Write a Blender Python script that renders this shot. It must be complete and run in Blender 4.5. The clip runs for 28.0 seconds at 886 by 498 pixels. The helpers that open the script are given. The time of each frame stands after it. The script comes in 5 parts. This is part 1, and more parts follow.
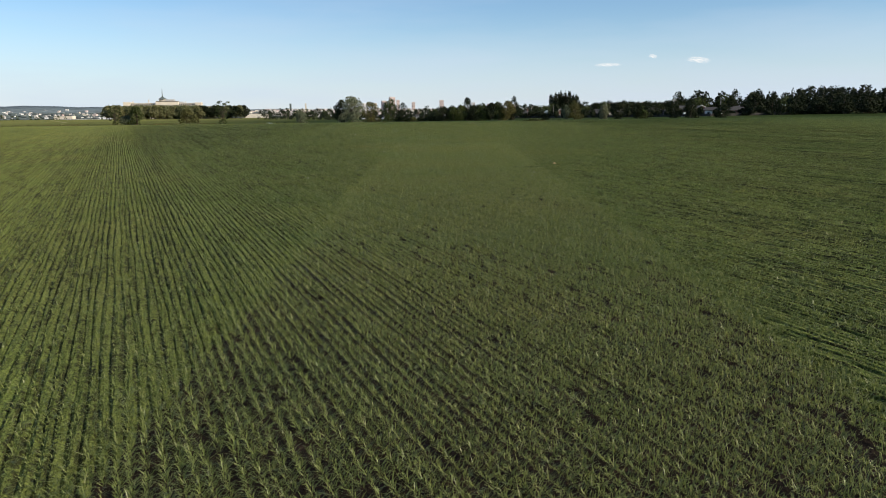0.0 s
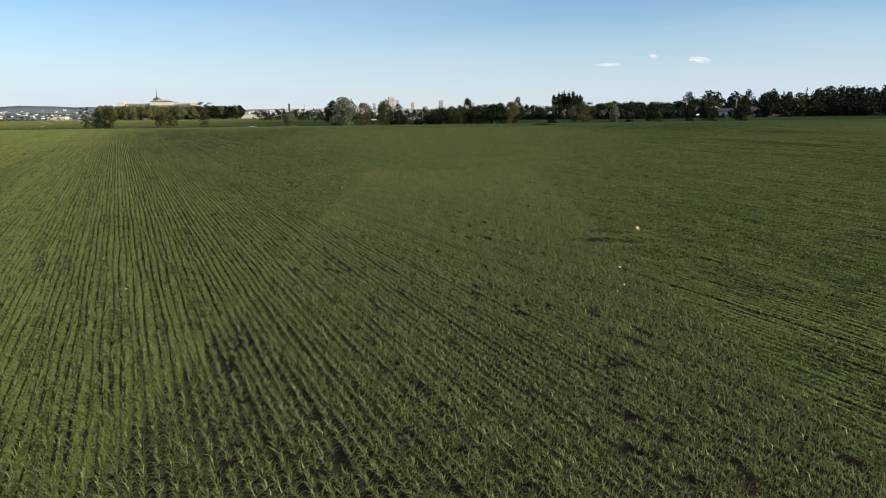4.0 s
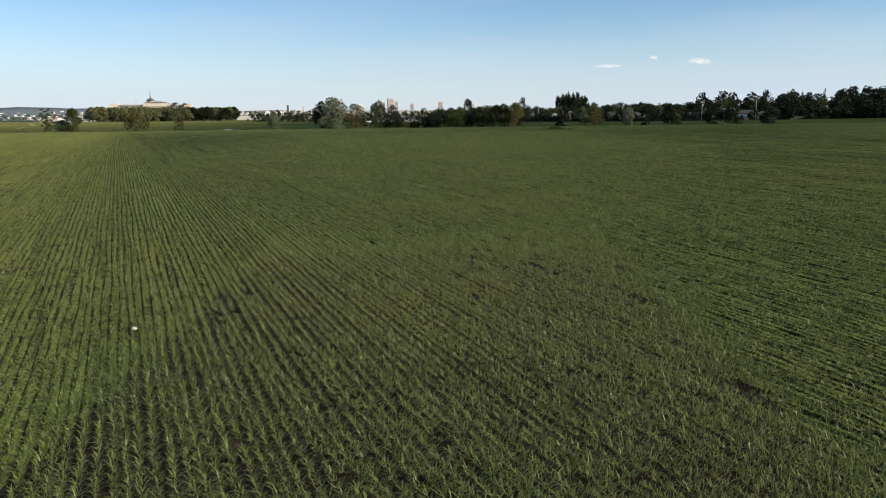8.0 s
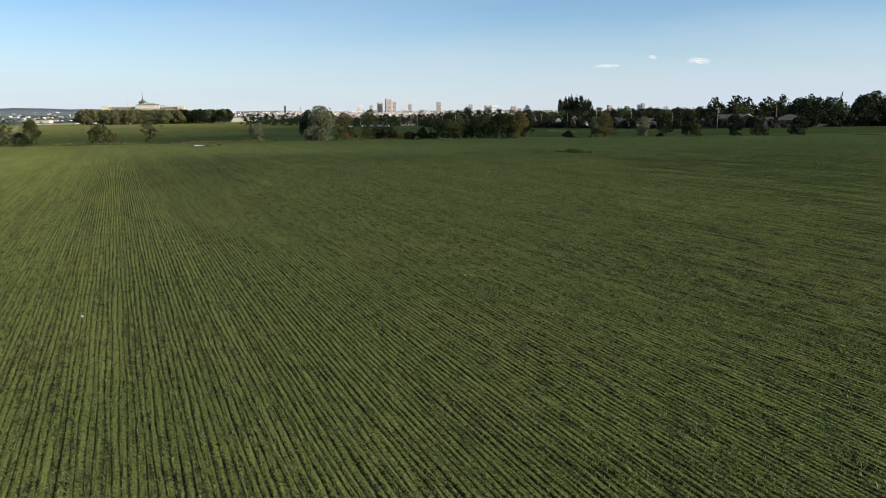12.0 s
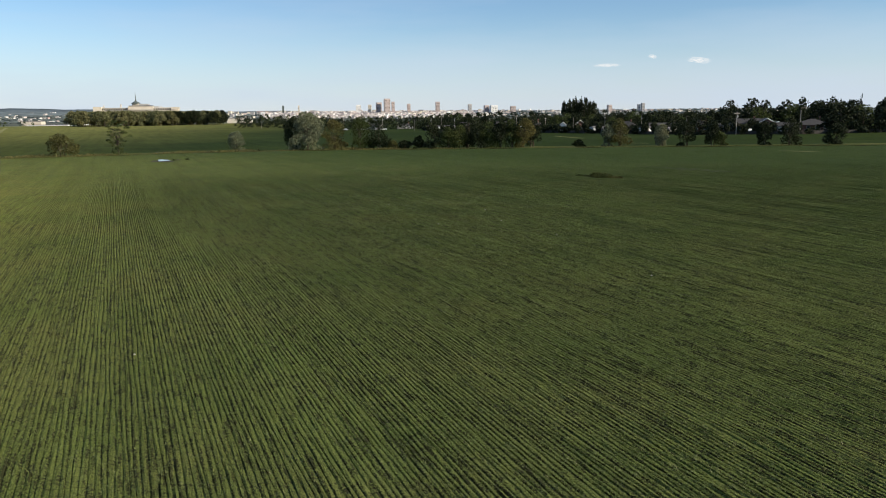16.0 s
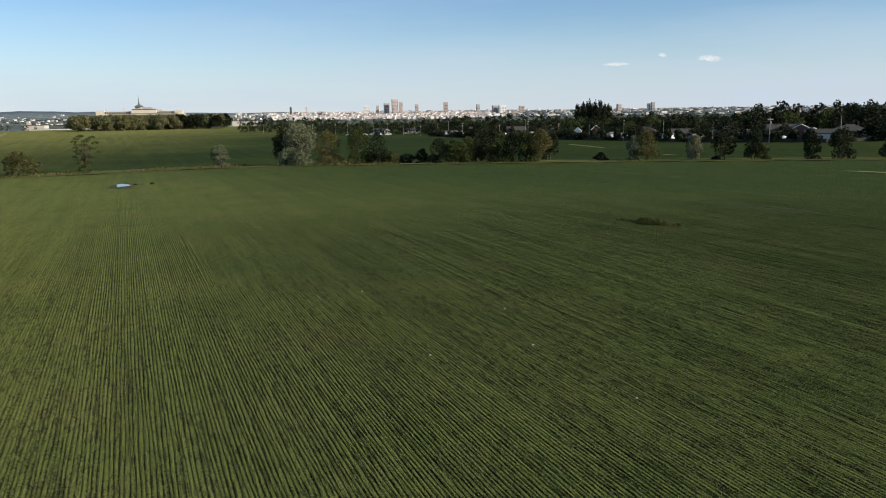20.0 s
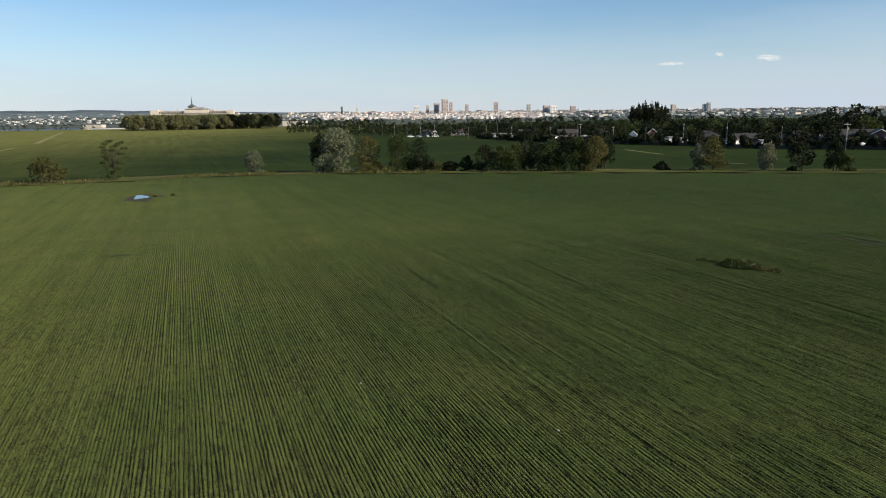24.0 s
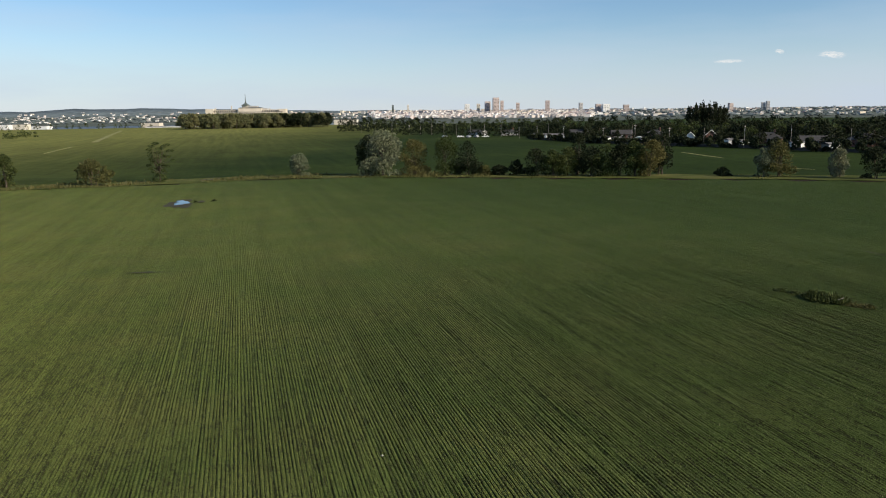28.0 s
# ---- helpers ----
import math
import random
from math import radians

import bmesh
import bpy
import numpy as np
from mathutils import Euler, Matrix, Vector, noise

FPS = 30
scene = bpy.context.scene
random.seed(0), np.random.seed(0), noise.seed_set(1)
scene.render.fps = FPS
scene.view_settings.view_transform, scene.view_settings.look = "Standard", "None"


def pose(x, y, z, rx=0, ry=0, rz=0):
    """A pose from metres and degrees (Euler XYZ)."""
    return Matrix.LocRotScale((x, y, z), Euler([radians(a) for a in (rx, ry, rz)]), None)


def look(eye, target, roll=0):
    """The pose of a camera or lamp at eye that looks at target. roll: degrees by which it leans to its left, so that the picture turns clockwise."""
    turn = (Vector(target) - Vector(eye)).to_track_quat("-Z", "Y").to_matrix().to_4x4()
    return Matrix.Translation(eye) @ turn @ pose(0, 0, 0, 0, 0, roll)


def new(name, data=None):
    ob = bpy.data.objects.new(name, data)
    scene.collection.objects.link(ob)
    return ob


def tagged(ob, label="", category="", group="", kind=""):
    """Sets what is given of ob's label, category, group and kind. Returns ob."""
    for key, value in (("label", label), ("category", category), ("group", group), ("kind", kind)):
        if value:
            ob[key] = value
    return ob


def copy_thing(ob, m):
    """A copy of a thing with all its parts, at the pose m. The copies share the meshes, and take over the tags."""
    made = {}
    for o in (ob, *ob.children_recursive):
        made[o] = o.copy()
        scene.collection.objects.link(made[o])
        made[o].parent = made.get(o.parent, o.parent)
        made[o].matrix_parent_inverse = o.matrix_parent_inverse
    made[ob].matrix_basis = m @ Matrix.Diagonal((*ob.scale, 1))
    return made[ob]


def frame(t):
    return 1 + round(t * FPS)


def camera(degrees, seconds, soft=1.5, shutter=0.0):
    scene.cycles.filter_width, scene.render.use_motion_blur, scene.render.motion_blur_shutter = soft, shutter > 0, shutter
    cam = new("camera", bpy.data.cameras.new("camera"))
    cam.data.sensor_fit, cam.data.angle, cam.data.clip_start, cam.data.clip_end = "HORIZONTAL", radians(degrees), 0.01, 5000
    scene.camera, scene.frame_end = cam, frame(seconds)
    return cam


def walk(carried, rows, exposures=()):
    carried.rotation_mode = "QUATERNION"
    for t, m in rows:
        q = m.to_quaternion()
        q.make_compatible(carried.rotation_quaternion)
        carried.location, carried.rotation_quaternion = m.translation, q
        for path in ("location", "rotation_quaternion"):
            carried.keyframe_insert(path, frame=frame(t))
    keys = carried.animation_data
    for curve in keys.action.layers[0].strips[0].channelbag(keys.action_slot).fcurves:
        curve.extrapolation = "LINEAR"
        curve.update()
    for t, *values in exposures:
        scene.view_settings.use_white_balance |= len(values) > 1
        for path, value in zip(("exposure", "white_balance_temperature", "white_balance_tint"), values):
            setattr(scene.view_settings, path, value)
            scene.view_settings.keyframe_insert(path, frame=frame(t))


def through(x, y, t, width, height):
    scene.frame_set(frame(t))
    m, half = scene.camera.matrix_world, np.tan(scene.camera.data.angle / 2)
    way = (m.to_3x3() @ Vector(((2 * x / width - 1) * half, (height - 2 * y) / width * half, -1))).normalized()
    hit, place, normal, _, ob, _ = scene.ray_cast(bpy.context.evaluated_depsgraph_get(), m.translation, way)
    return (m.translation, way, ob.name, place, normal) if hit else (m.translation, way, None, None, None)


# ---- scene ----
from itertools import product

cam = camera(61.54, 28.0, soft=1.05)
# seconds, place, yaw to the left, pitch up, roll to the left
PATH = [
    (0.0, 0.00, -0.00, 3.82, -0.00, -10.56, -0.42),
    (0.5, 0.06, 2.52, 3.84, -0.00, -10.52, -0.41),
    (1.0, 0.14, 4.78, 3.91, 0.00, -10.55, -0.38),
    (1.5, 0.23, 6.96, 4.05, 0.01, -10.56, -0.36),
    (2.0, 0.28, 9.26, 4.19, -0.01, -10.55, -0.38),
    (2.5, 0.32, 11.99, 4.28, -0.01, -10.55, -0.39),
    (3.0, 0.36, 14.69, 4.38, -0.02, -10.54, -0.40),
    (3.5, 0.38, 17.51, 4.41, -0.02, -10.56, -0.45),
    (4.0, 0.40, 20.21, 4.42, -0.04, -10.56, -0.43),
    (4.5, 0.41, 22.86, 4.44, -0.05, -10.54, -0.39),
    (5.0, 0.44, 25.52, 4.46, -0.07, -10.52, -0.36),
    (5.5, 0.50, 28.28, 4.46, -0.07, -10.50, -0.35),
    (6.0, 0.59, 31.20, 4.44, -0.05, -10.49, -0.39),
    (6.5, 0.68, 33.91, 4.46, -0.05, -10.48, -0.42),
    (7.0, 0.76, 36.94, 4.45, -0.06, -10.48, -0.42),
    (7.5, 0.84, 40.03, 4.44, -0.08, -10.47, -0.39),
    (8.0, 0.94, 43.00, 4.46, -0.08, -10.45, -0.39),
    (8.5, 1.03, 45.97, 4.52, -0.09, -10.45, -0.39),
    (9.0, 1.07, 48.95, 4.59, -0.09, -10.45, -0.38),
    (9.5, 1.03, 51.14, 5.00, -0.16, -10.48, -0.37),
    (10.0, 1.03, 53.96, 5.58, -0.16, -10.45, -0.39),
    (10.5, 1.09, 56.70, 6.32, -0.20, -10.44, -0.41),
    (11.0, 1.14, 59.34, 6.89, -0.20, -10.44, -0.44),
    (11.5, 1.19, 61.95, 7.15, -0.22, -10.44, -0.47),
    (12.0, 1.27, 64.47, 7.43, -0.20, -10.47, -0.48),
    (12.5, 1.36, 66.66, 7.78, -0.22, -10.50, -0.45),
    (13.0, 1.38, 69.16, 8.05, -0.24, -10.51, -0.45),
    (13.5, 1.32, 71.85, 8.26, -0.25, -10.51, -0.46),
    (14.0, 1.25, 74.64, 8.45, -0.26, -10.51, -0.48),
    (14.5, 1.24, 77.42, 8.63, -0.28, -10.50, -0.49),
    (15.0, 1.32, 80.09, 8.85, -0.30, -10.50, -0.48),
    (15.5, 1.45, 82.70, 9.11, -0.31, -10.51, -0.50),
    (16.0, 1.59, 85.31, 9.44, -0.26, -10.51, -0.54),
    (16.5, 1.71, 88.00, 9.78, -0.24, -10.52, -0.62),
    (17.0, 1.81, 90.66, 10.14, -0.25, -10.54, -0.71),
    (17.5, 1.92, 93.33, 10.47, -0.23, -10.53, -0.77),
    (18.0, 2.02, 95.98, 10.82, -0.24, -10.51, -0.81),
    (18.5, 2.10, 98.66, 11.14, -0.24, -10.53, -0.84),
    (19.0, 2.19, 101.31, 11.51, -0.23, -10.54, -0.82),
    (19.5, 2.29, 104.54, 11.73, -0.16, -10.52, -0.83),
    (20.0, 2.38, 107.39, 11.99, 0.43, -10.51, -0.88),
    (20.5, 2.47, 109.91, 12.23, 0.94, -10.48, -0.88),
    (21.0, 2.55, 112.15, 12.41, 1.30, -10.47, -0.87),
    (21.5, 2.62, 114.15, 12.58, 1.54, -10.49, -0.85),
    (22.0, 2.71, 115.82, 12.68, 1.92, -10.49, -0.80),
    (22.5, 2.86, 117.21, 12.75, 2.41, -10.48, -0.76),
    (23.0, 3.00, 118.39, 12.81, 2.97, -10.48, -0.72),
    (23.5, 3.08, 119.43, 12.91, 3.58, -10.48, -0.70),
    (24.0, 3.10, 120.38, 13.08, 4.20, -10.48, -0.72),
    (24.5, 3.11, 121.13, 13.21, 4.78, -10.50, -0.74),
    (25.0, 3.15, 121.96, 13.30, 5.38, -10.49, -0.77),
    (25.5, 3.17, 122.77, 13.38, 5.84, -10.49, -0.79),
    (26.0, 3.16, 123.50, 13.47, 6.26, -10.52, -0.79),
    (26.5, 3.15, 124.15, 13.58, 6.72, -10.51, -0.76),
    (27.0, 3.14, 124.73, 13.72, 7.17, -10.51, -0.74),
    (27.5, 3.11, 125.31, 13.84, 7.65, -10.55, -0.70),
    (28.0, 3.06, 125.98, 13.95, 8.04, -10.56, -0.67),
]


def aim(x, y, z, yaw, pitch, roll):
    a, p = radians(yaw), radians(pitch)
    way = Vector((-math.sin(a) * math.cos(p), math.cos(a) * math.cos(p), math.sin(p)))
    return look((x, y, z), Vector((x, y, z)) + way, roll)


walk(cam, [(t, aim(*row)) for t, *row in PATH], exposures=[(0.0, 0.53, 6450, 9), (12.0, 0.5, 6450, 9), (20.0, 0.42, 6450, 9), (28.0, 0.36, 6450, 9)])

# ---- light: late sun from the right, clear sky ----
SUN_AZ, SUN_EL = 111.0, 29.0
world = bpy.data.worlds.new("sky")
scene.world = world
world.use_nodes = True
wn = world.node_tree.nodes
sky = wn.new("ShaderNodeTexSky")
sky.sky_type, sky.sun_disc = "NISHITA", False
sky.sun_elevation, sky.sun_rotation = radians(SUN_EL), radians(SUN_AZ)
sky.altitude, sky.air_density, sky.dust_density, sky.ozone_density = 100, 1.0, 0.0, 5.0
# thin haze over the horizon and a faint high veil
haze = wn.new("ShaderNodeMix")
haze.data_type = "RGBA"
way = wn.new("ShaderNodeTexCoord")
apart = wn.new("ShaderNodeSeparateXYZ")
fade = wn.new("ShaderNodeValToRGB")
fade.color_ramp.interpolation = "EASE"
fade.color_ramp.elements[0].color, fade.color_ramp.elements[1].color = (0.7, 0.7, 0.7, 1), (0, 0, 0, 1)
fade.color_ramp.elements[1].position = 0.13
world.node_tree.links.new(way.outputs["Generated"], apart.inputs[0])
world.node_tree.links.new(apart.outputs[2], fade.inputs[0])
stretch = wn.new("ShaderNodeMapping")
stretch.inputs["Scale"].default_value = (2.2, 2.2, 13.0)
veil = wn.new("ShaderNodeTexNoise")
veil.inputs["Scale"].default_value, veil.inputs["Detail"].default_value = 1.6, 5
thin = wn.new("ShaderNodeMapRange")
thin.inputs["From Min"].default_value, thin.inputs["From Max"].default_value, thin.inputs["To Max"].default_value = 0.45, 0.8, 0.3
both = wn.new("ShaderNodeMath")
both.operation, both.use_clamp = "ADD", True
for a, b in ((way.outputs["Generated"], stretch.inputs[0]), (stretch.outputs[0], veil.inputs["Vector"]), (veil.outputs["Fac"], thin.inputs["Value"]), (thin.outputs[0], both.inputs[1]), (fade.outputs[0], both.inputs[0]), (both.outputs[0], haze.inputs[0])):
    world.node_tree.links.new(a, b)
world.node_tree.links.new(sky.outputs[0], haze.inputs[6])
haze.inputs[7].default_value = (4.85, 5.6, 6.7, 1)
world.node_tree.links.new(haze.outputs[2], wn["Background"].inputs[0])
wn["Background"].inputs[1].default_value = 0.09
sun = new("sun", bpy.data.lights.new("sun", "SUN"))
sun.data.energy, sun.data.angle, sun.data.color = 5.0, radians(0.53), (1.0, 0.88, 0.7)
sa, se = radians(SUN_AZ), radians(SUN_EL)
SUN_WAY = Vector((math.sin(sa) * math.cos(se), math.cos(sa) * math.cos(se), math.sin(se)))
sun.matrix_world = look(SUN_WAY * 100, (0, 0, 0))


# ---- materials ----
class Nodes:
    """A material with a principled shader and short ways to add nodes."""

    def __init__(self, name, rough=0.8, metal=0.0, spec=0.3):
        self.mat = bpy.data.materials.new(name)
        self.mat.use_nodes = True
        self.tree = self.mat.node_tree
        self.bsdf = self.tree.nodes["Principled BSDF"]
        self.bsdf.inputs["Roughness"].default_value = rough
        self.bsdf.inputs["Metallic"].default_value = metal
        self.bsdf.inputs["Specular IOR Level"].default_value = spec

    def add(self, kind, **inputs):
        node = self.tree.nodes.new(kind)
        for key, value in inputs.items():
            self.put(node.inputs[key], value)
        return node

    def put(self, socket, value):
        if isinstance(value, bpy.types.NodeSocket):
            self.tree.links.new(value, socket)
        else:
            socket.default_value = value

    def place(self, scale=(1, 1, 1), turn=0.0, which="Object"):
        co = self.add("ShaderNodeTexCoord")
        m = self.add("ShaderNodeMapping")
        self.tree.links.new(co.outputs[which], m.inputs["Vector"])
        m.inputs["Rotation"].default_value = (0, 0, turn)
        if scale == (1, 1, 1):
            return m.outputs[0]
        s = self.add("ShaderNodeMapping")
        self.tree.links.new(m.outputs[0], s.inputs["Vector"])
        s.inputs["Scale"].default_value = scale
        return s.outputs[0]

    def noise(self, scale, detail=3.0, rough=0.55, vector=None):
        n = self.add("ShaderNodeTexNoise")
        n.inputs["Scale"].default_value, n.inputs["Detail"].default_value, n.inputs["Roughness"].default_value = scale, detail, rough
        self.tree.links.new(vector if vector else self.place(), n.inputs["Vector"])
        return n.outputs["Fac"]

    def ramp(self, fac, stops):
        r = self.add("ShaderNodeValToRGB")
        self.put(r.inputs["Fac"], fac)
        while len(r.color_ramp.elements) < len(stops):
            r.color_ramp.elements.new(0.5)
        for e, (p, c) in zip(r.color_ramp.elements, stops):
            e.position = p
            e.color = (*c, 1) if not isinstance(c, (int, float)) else (c, c, c, 1)
        return r.outputs["Color"]

    def mix(self, fac, a, b, how="MIX"):
        m = self.add("ShaderNodeMix")
        m.data_type, m.blend_type = "RGBA", how
        for i, value in ((0, fac), (6, a), (7, b)):
            if isinstance(value, tuple):
                value = (*value, 1)
            self.put(m.inputs[i], value)
        return m.outputs[2]

    def maths(self, how, a, b=0.5):
        m = self.add("ShaderNodeMath")
        m.operation = how
        self.put(m.inputs[0], a)
        self.put(m.inputs[1], b)
        return m.outputs[0]

    def bump(self, height, strength=0.3, distance=0.05):
        b = self.add("ShaderNodeBump")
        b.inputs["Strength"].default_value, b.inputs["Distance"].default_value = strength, distance
        self.tree.links.new(height, b.inputs["Height"])
        self.tree.links.new(b.outputs[0], self.bsdf.inputs["Normal"])

    def colour(self, value):
        self.put(self.bsdf.inputs["Base Color"], (*value, 1) if isinstance(value, tuple) else value)
        return self

    def random(self):
        return self.add("ShaderNodeObjectInfo").outputs["Random"]

    def island(self):
        return self.add("ShaderNodeNewGeometry").outputs["Random Per Island"]


def plain(name, colour, rough=0.7, vary=0.25, scale=1.5, metal=0.0, bump=0.0):
    """One colour with two scales of wear over it."""
    n = Nodes(name, rough, metal)
    dark, light = tuple(c * (1 - vary) for c in colour), tuple(min(1, c * (1 + vary)) for c in colour)
    big = n.ramp(n.noise(scale, 4), [(0.3, dark), (0.7, light)])
    fine = n.ramp(n.noise(scale * 11, 3), [(0.3, 0.82), (0.7, 1.0)])
    n.colour(n.mix(1.0, big, fine, "MULTIPLY"))
    if bump:
        n.bump(n.noise(scale * 11, 4), bump, 0.02)
    return n.mat


def leaves(name, dark, light, through=0.33, rough=0.6):
    """Foliage: each leaf has its own shade, each tree its own tone; some light passes through."""
    n = Nodes(name, rough, spec=0.12)
    c = n.ramp(n.island(), [(0.0, dark), (1.0, light)])
    tone = n.ramp(n.random(), [(0.0, (0.82, 0.86, 0.8)), (1.0, (1.15, 1.08, 1.0))])
    c = n.mix(1.0, c, tone, "MULTIPLY")
    n.colour(c)
    t = n.add("ShaderNodeBsdfTranslucent")
    n.tree.links.new(c, t.inputs["Color"])
    m = n.add("ShaderNodeMixShader")
    m.inputs[0].default_value = through
    n.tree.links.new(n.bsdf.outputs[0], m.inputs[1])
    n.tree.links.new(t.outputs[0], m.inputs[2])
    n.tree.links.new(m.outputs[0], n.tree.nodes["Material Output"].inputs["Surface"])
    return n.mat


ROW = 0.148  # metres between drilled rows
ROWS_TURN = 23.2  # the crop rows run this far to the left of +y
RA = radians(ROWS_TURN)


def crop_leaf():
    """Young cereal: dull green blades, yellower and browner in patches."""
    n = Nodes("crop_leaf", 0.42, spec=0.45)
    own = n.ramp(n.island(), [(0.0, (0.112, 0.138, 0.033)), (0.6, (0.198, 0.22, 0.059)), (0.93, (0.245, 0.26, 0.08)), (1.0, (0.33, 0.31, 0.15))])
    patch = n.ramp(n.noise(0.11, 5, 0.6), [(0.35, (0.85, 0.95, 0.95)), (0.6, (1.0, 1.0, 1.0)), (0.75, (1.28, 1.08, 0.9))])
    c = n.mix(1.0, own, patch, "MULTIPLY")
    n.colour(c)
    t = n.add("ShaderNodeBsdfTranslucent")
    n.tree.links.new(c, t.inputs["Color"])
    m = n.add("ShaderNodeMixShader")
    m.inputs[0].default_value = 0.4
    n.tree.links.new(n.bsdf.outputs[0], m.inputs[1])
    n.tree.links.new(t.outputs[0], m.inputs[2])
    n.tree.links.new(m.outputs[0], n.tree.nodes["Material Output"].inputs["Surface"])
    return n.mat


def crop_far():
    """The closed canopy further off: ragged rows, gaps along them, drill passes, patches, and shade painted in towards
    the ditch.
    """
    n = Nodes("crop_canopy", 0.9, spec=0.06)
    # green-tinted sheen added to brighten the canopy at low view angles
    n.bsdf.inputs["Sheen Weight"].default_value = 0.04
    n.bsdf.inputs["Sheen Roughness"].default_value = 0.5
    n.bsdf.inputs["Sheen Tint"].default_value = (0.6, 0.72, 0.25, 1.0)
    sep = n.add("ShaderNodeSeparateXYZ", Vector=n.place((1, 1, 1), -RA))
    wander = n.maths("MULTIPLY", n.maths("SUBTRACT", n.noise(1.0, 2, 0.6, n.place((2.2, 0.35, 1), -RA)), 0.5), 0.2)
    wave = n.maths("COSINE", n.maths("MULTIPLY", n.maths("ADD", sep.outputs[0], wander), 2 * math.pi / ROW))
    spot = n.add("ShaderNodeSeparateXYZ", Vector=n.place())
    off = n.maths("MAXIMUM", n.maths("MULTIPLY", n.maths("ABSOLUTE", spot.outputs[0]), 1.5), n.maths("SUBTRACT", spot.outputs[1], 95.0))
    show = n.ramp(n.maths("DIVIDE", off, 160.0), [(0.3, 1.0), (0.75, 0.25)])
    tuft = n.noise(11.0, 2, 0.6)
    clump = n.noise(1.0, 2, 0.6, n.place((4.6, 1.3, 1), -RA))
    streak = n.noise(1.0, 3, 0.6, n.place((4.0, 0.12, 1), -RA))
    drill = n.noise(1.0, 2, 0.5, n.place((0.6, 0.01, 1), -RA))
    patch = n.noise(0.16, 5, 0.62)
    # leaf cover: full on the row, ragged towards the furrow, missing plants in clumps and short stretches
    cover = n.maths("ADD", n.maths("MULTIPLY_ADD", wave, 0.24), n.maths("MULTIPLY", n.maths("SUBTRACT", tuft, 0.5), 2.6))
    cover = n.maths("ADD", cover, n.maths("MULTIPLY", n.maths("SUBTRACT", clump, 0.5), 2.0))
    cover = n.maths("ADD", cover, n.maths("MULTIPLY", n.maths("SUBTRACT", streak, 0.5), 1.5))
    bare = n.maths("MULTIPLY", show, n.ramp(cover, [(0.1, 0.9), (0.5, 0.0)]))
    c = n.ramp(patch, [(0.3, (0.088, 0.118, 0.027)), (0.5, (0.108, 0.13, 0.033)), (0.7, (0.13, 0.139, 0.039))])
    # crop colour darkened towards the ditch for the shade between its leaves
    ditch_shade = n.maths("ADD", spot.outputs[1], n.maths("MULTIPLY", spot.outputs[0], 0.8))
    ditch_shade = n.maths("ADD", ditch_shade, n.maths("MULTIPLY", n.noise(0.03, 3), 30.0))
    c = n.mix(n.ramp(n.maths("DIVIDE", n.maths("SUBTRACT", ditch_shade, 138.0), 120.0), [(0.0, 0.0), (1.0, 1.0)]), c, n.mix(1.0, c, (0.31, 0.43, 0.36), "MULTIPLY"))
    # paler, yellower crop colour towards -x
    paler = n.maths("ADD", n.maths("MULTIPLY", spot.outputs[0], -1.0), n.maths("MULTIPLY", n.noise(0.035, 3), 40.0))
    c = n.mix(n.ramp(n.maths("DIVIDE", n.maths("SUBTRACT", paler, 24.0), 50.0), [(0.0, 0.0), (1.0, 1.0)]), c, n.mix(1.0, c, (1.3, 1.2, 1.15), "MULTIPLY"))
    c = n.mix(0.35, c, n.ramp(drill, [(0.34, 0.66), (0.5, 1.0), (0.66, 1.25)]), "MULTIPLY")
    c = n.mix(0.6, c, n.ramp(n.noise(24.0, 2, 0.7), [(0.38, 0.2), (0.62, 1.75)]), "MULTIPLY")
    c = n.mix(bare, c, (0.02, 0.019, 0.009))
    n.colour(c)
    n.bump(n.noise(13.0, 3, 0.7), 0.9, 0.12)
    t = n.add("ShaderNodeBsdfTranslucent")
    n.tree.links.new(c, t.inputs["Color"])
    m = n.add("ShaderNodeMixShader")
    m.inputs[0].default_value = 0.1
    n.tree.links.new(n.bsdf.outputs[0], m.inputs[1])
    n.tree.links.new(t.outputs[0], m.inputs[2])
    n.tree.links.new(m.outputs[0], n.tree.nodes["Material Output"].inputs["Surface"])
    return n.mat


def earth():
    """Ground sheet: dark field soil with stones and stubble, greener grassland away from the drilled field."""
    n = Nodes("soil", 0.95, spec=0.1)
    soil = n.ramp(n.noise(2.5, 6, 0.65), [(0.3, (0.01, 0.007, 0.005)), (0.55, (0.024, 0.016, 0.011)), (0.8, (0.056, 0.036, 0.024))])
    n.colour(soil)
    n.bump(n.noise(9.0, 6, 0.7), 1.0, 0.12)
    return n.mat


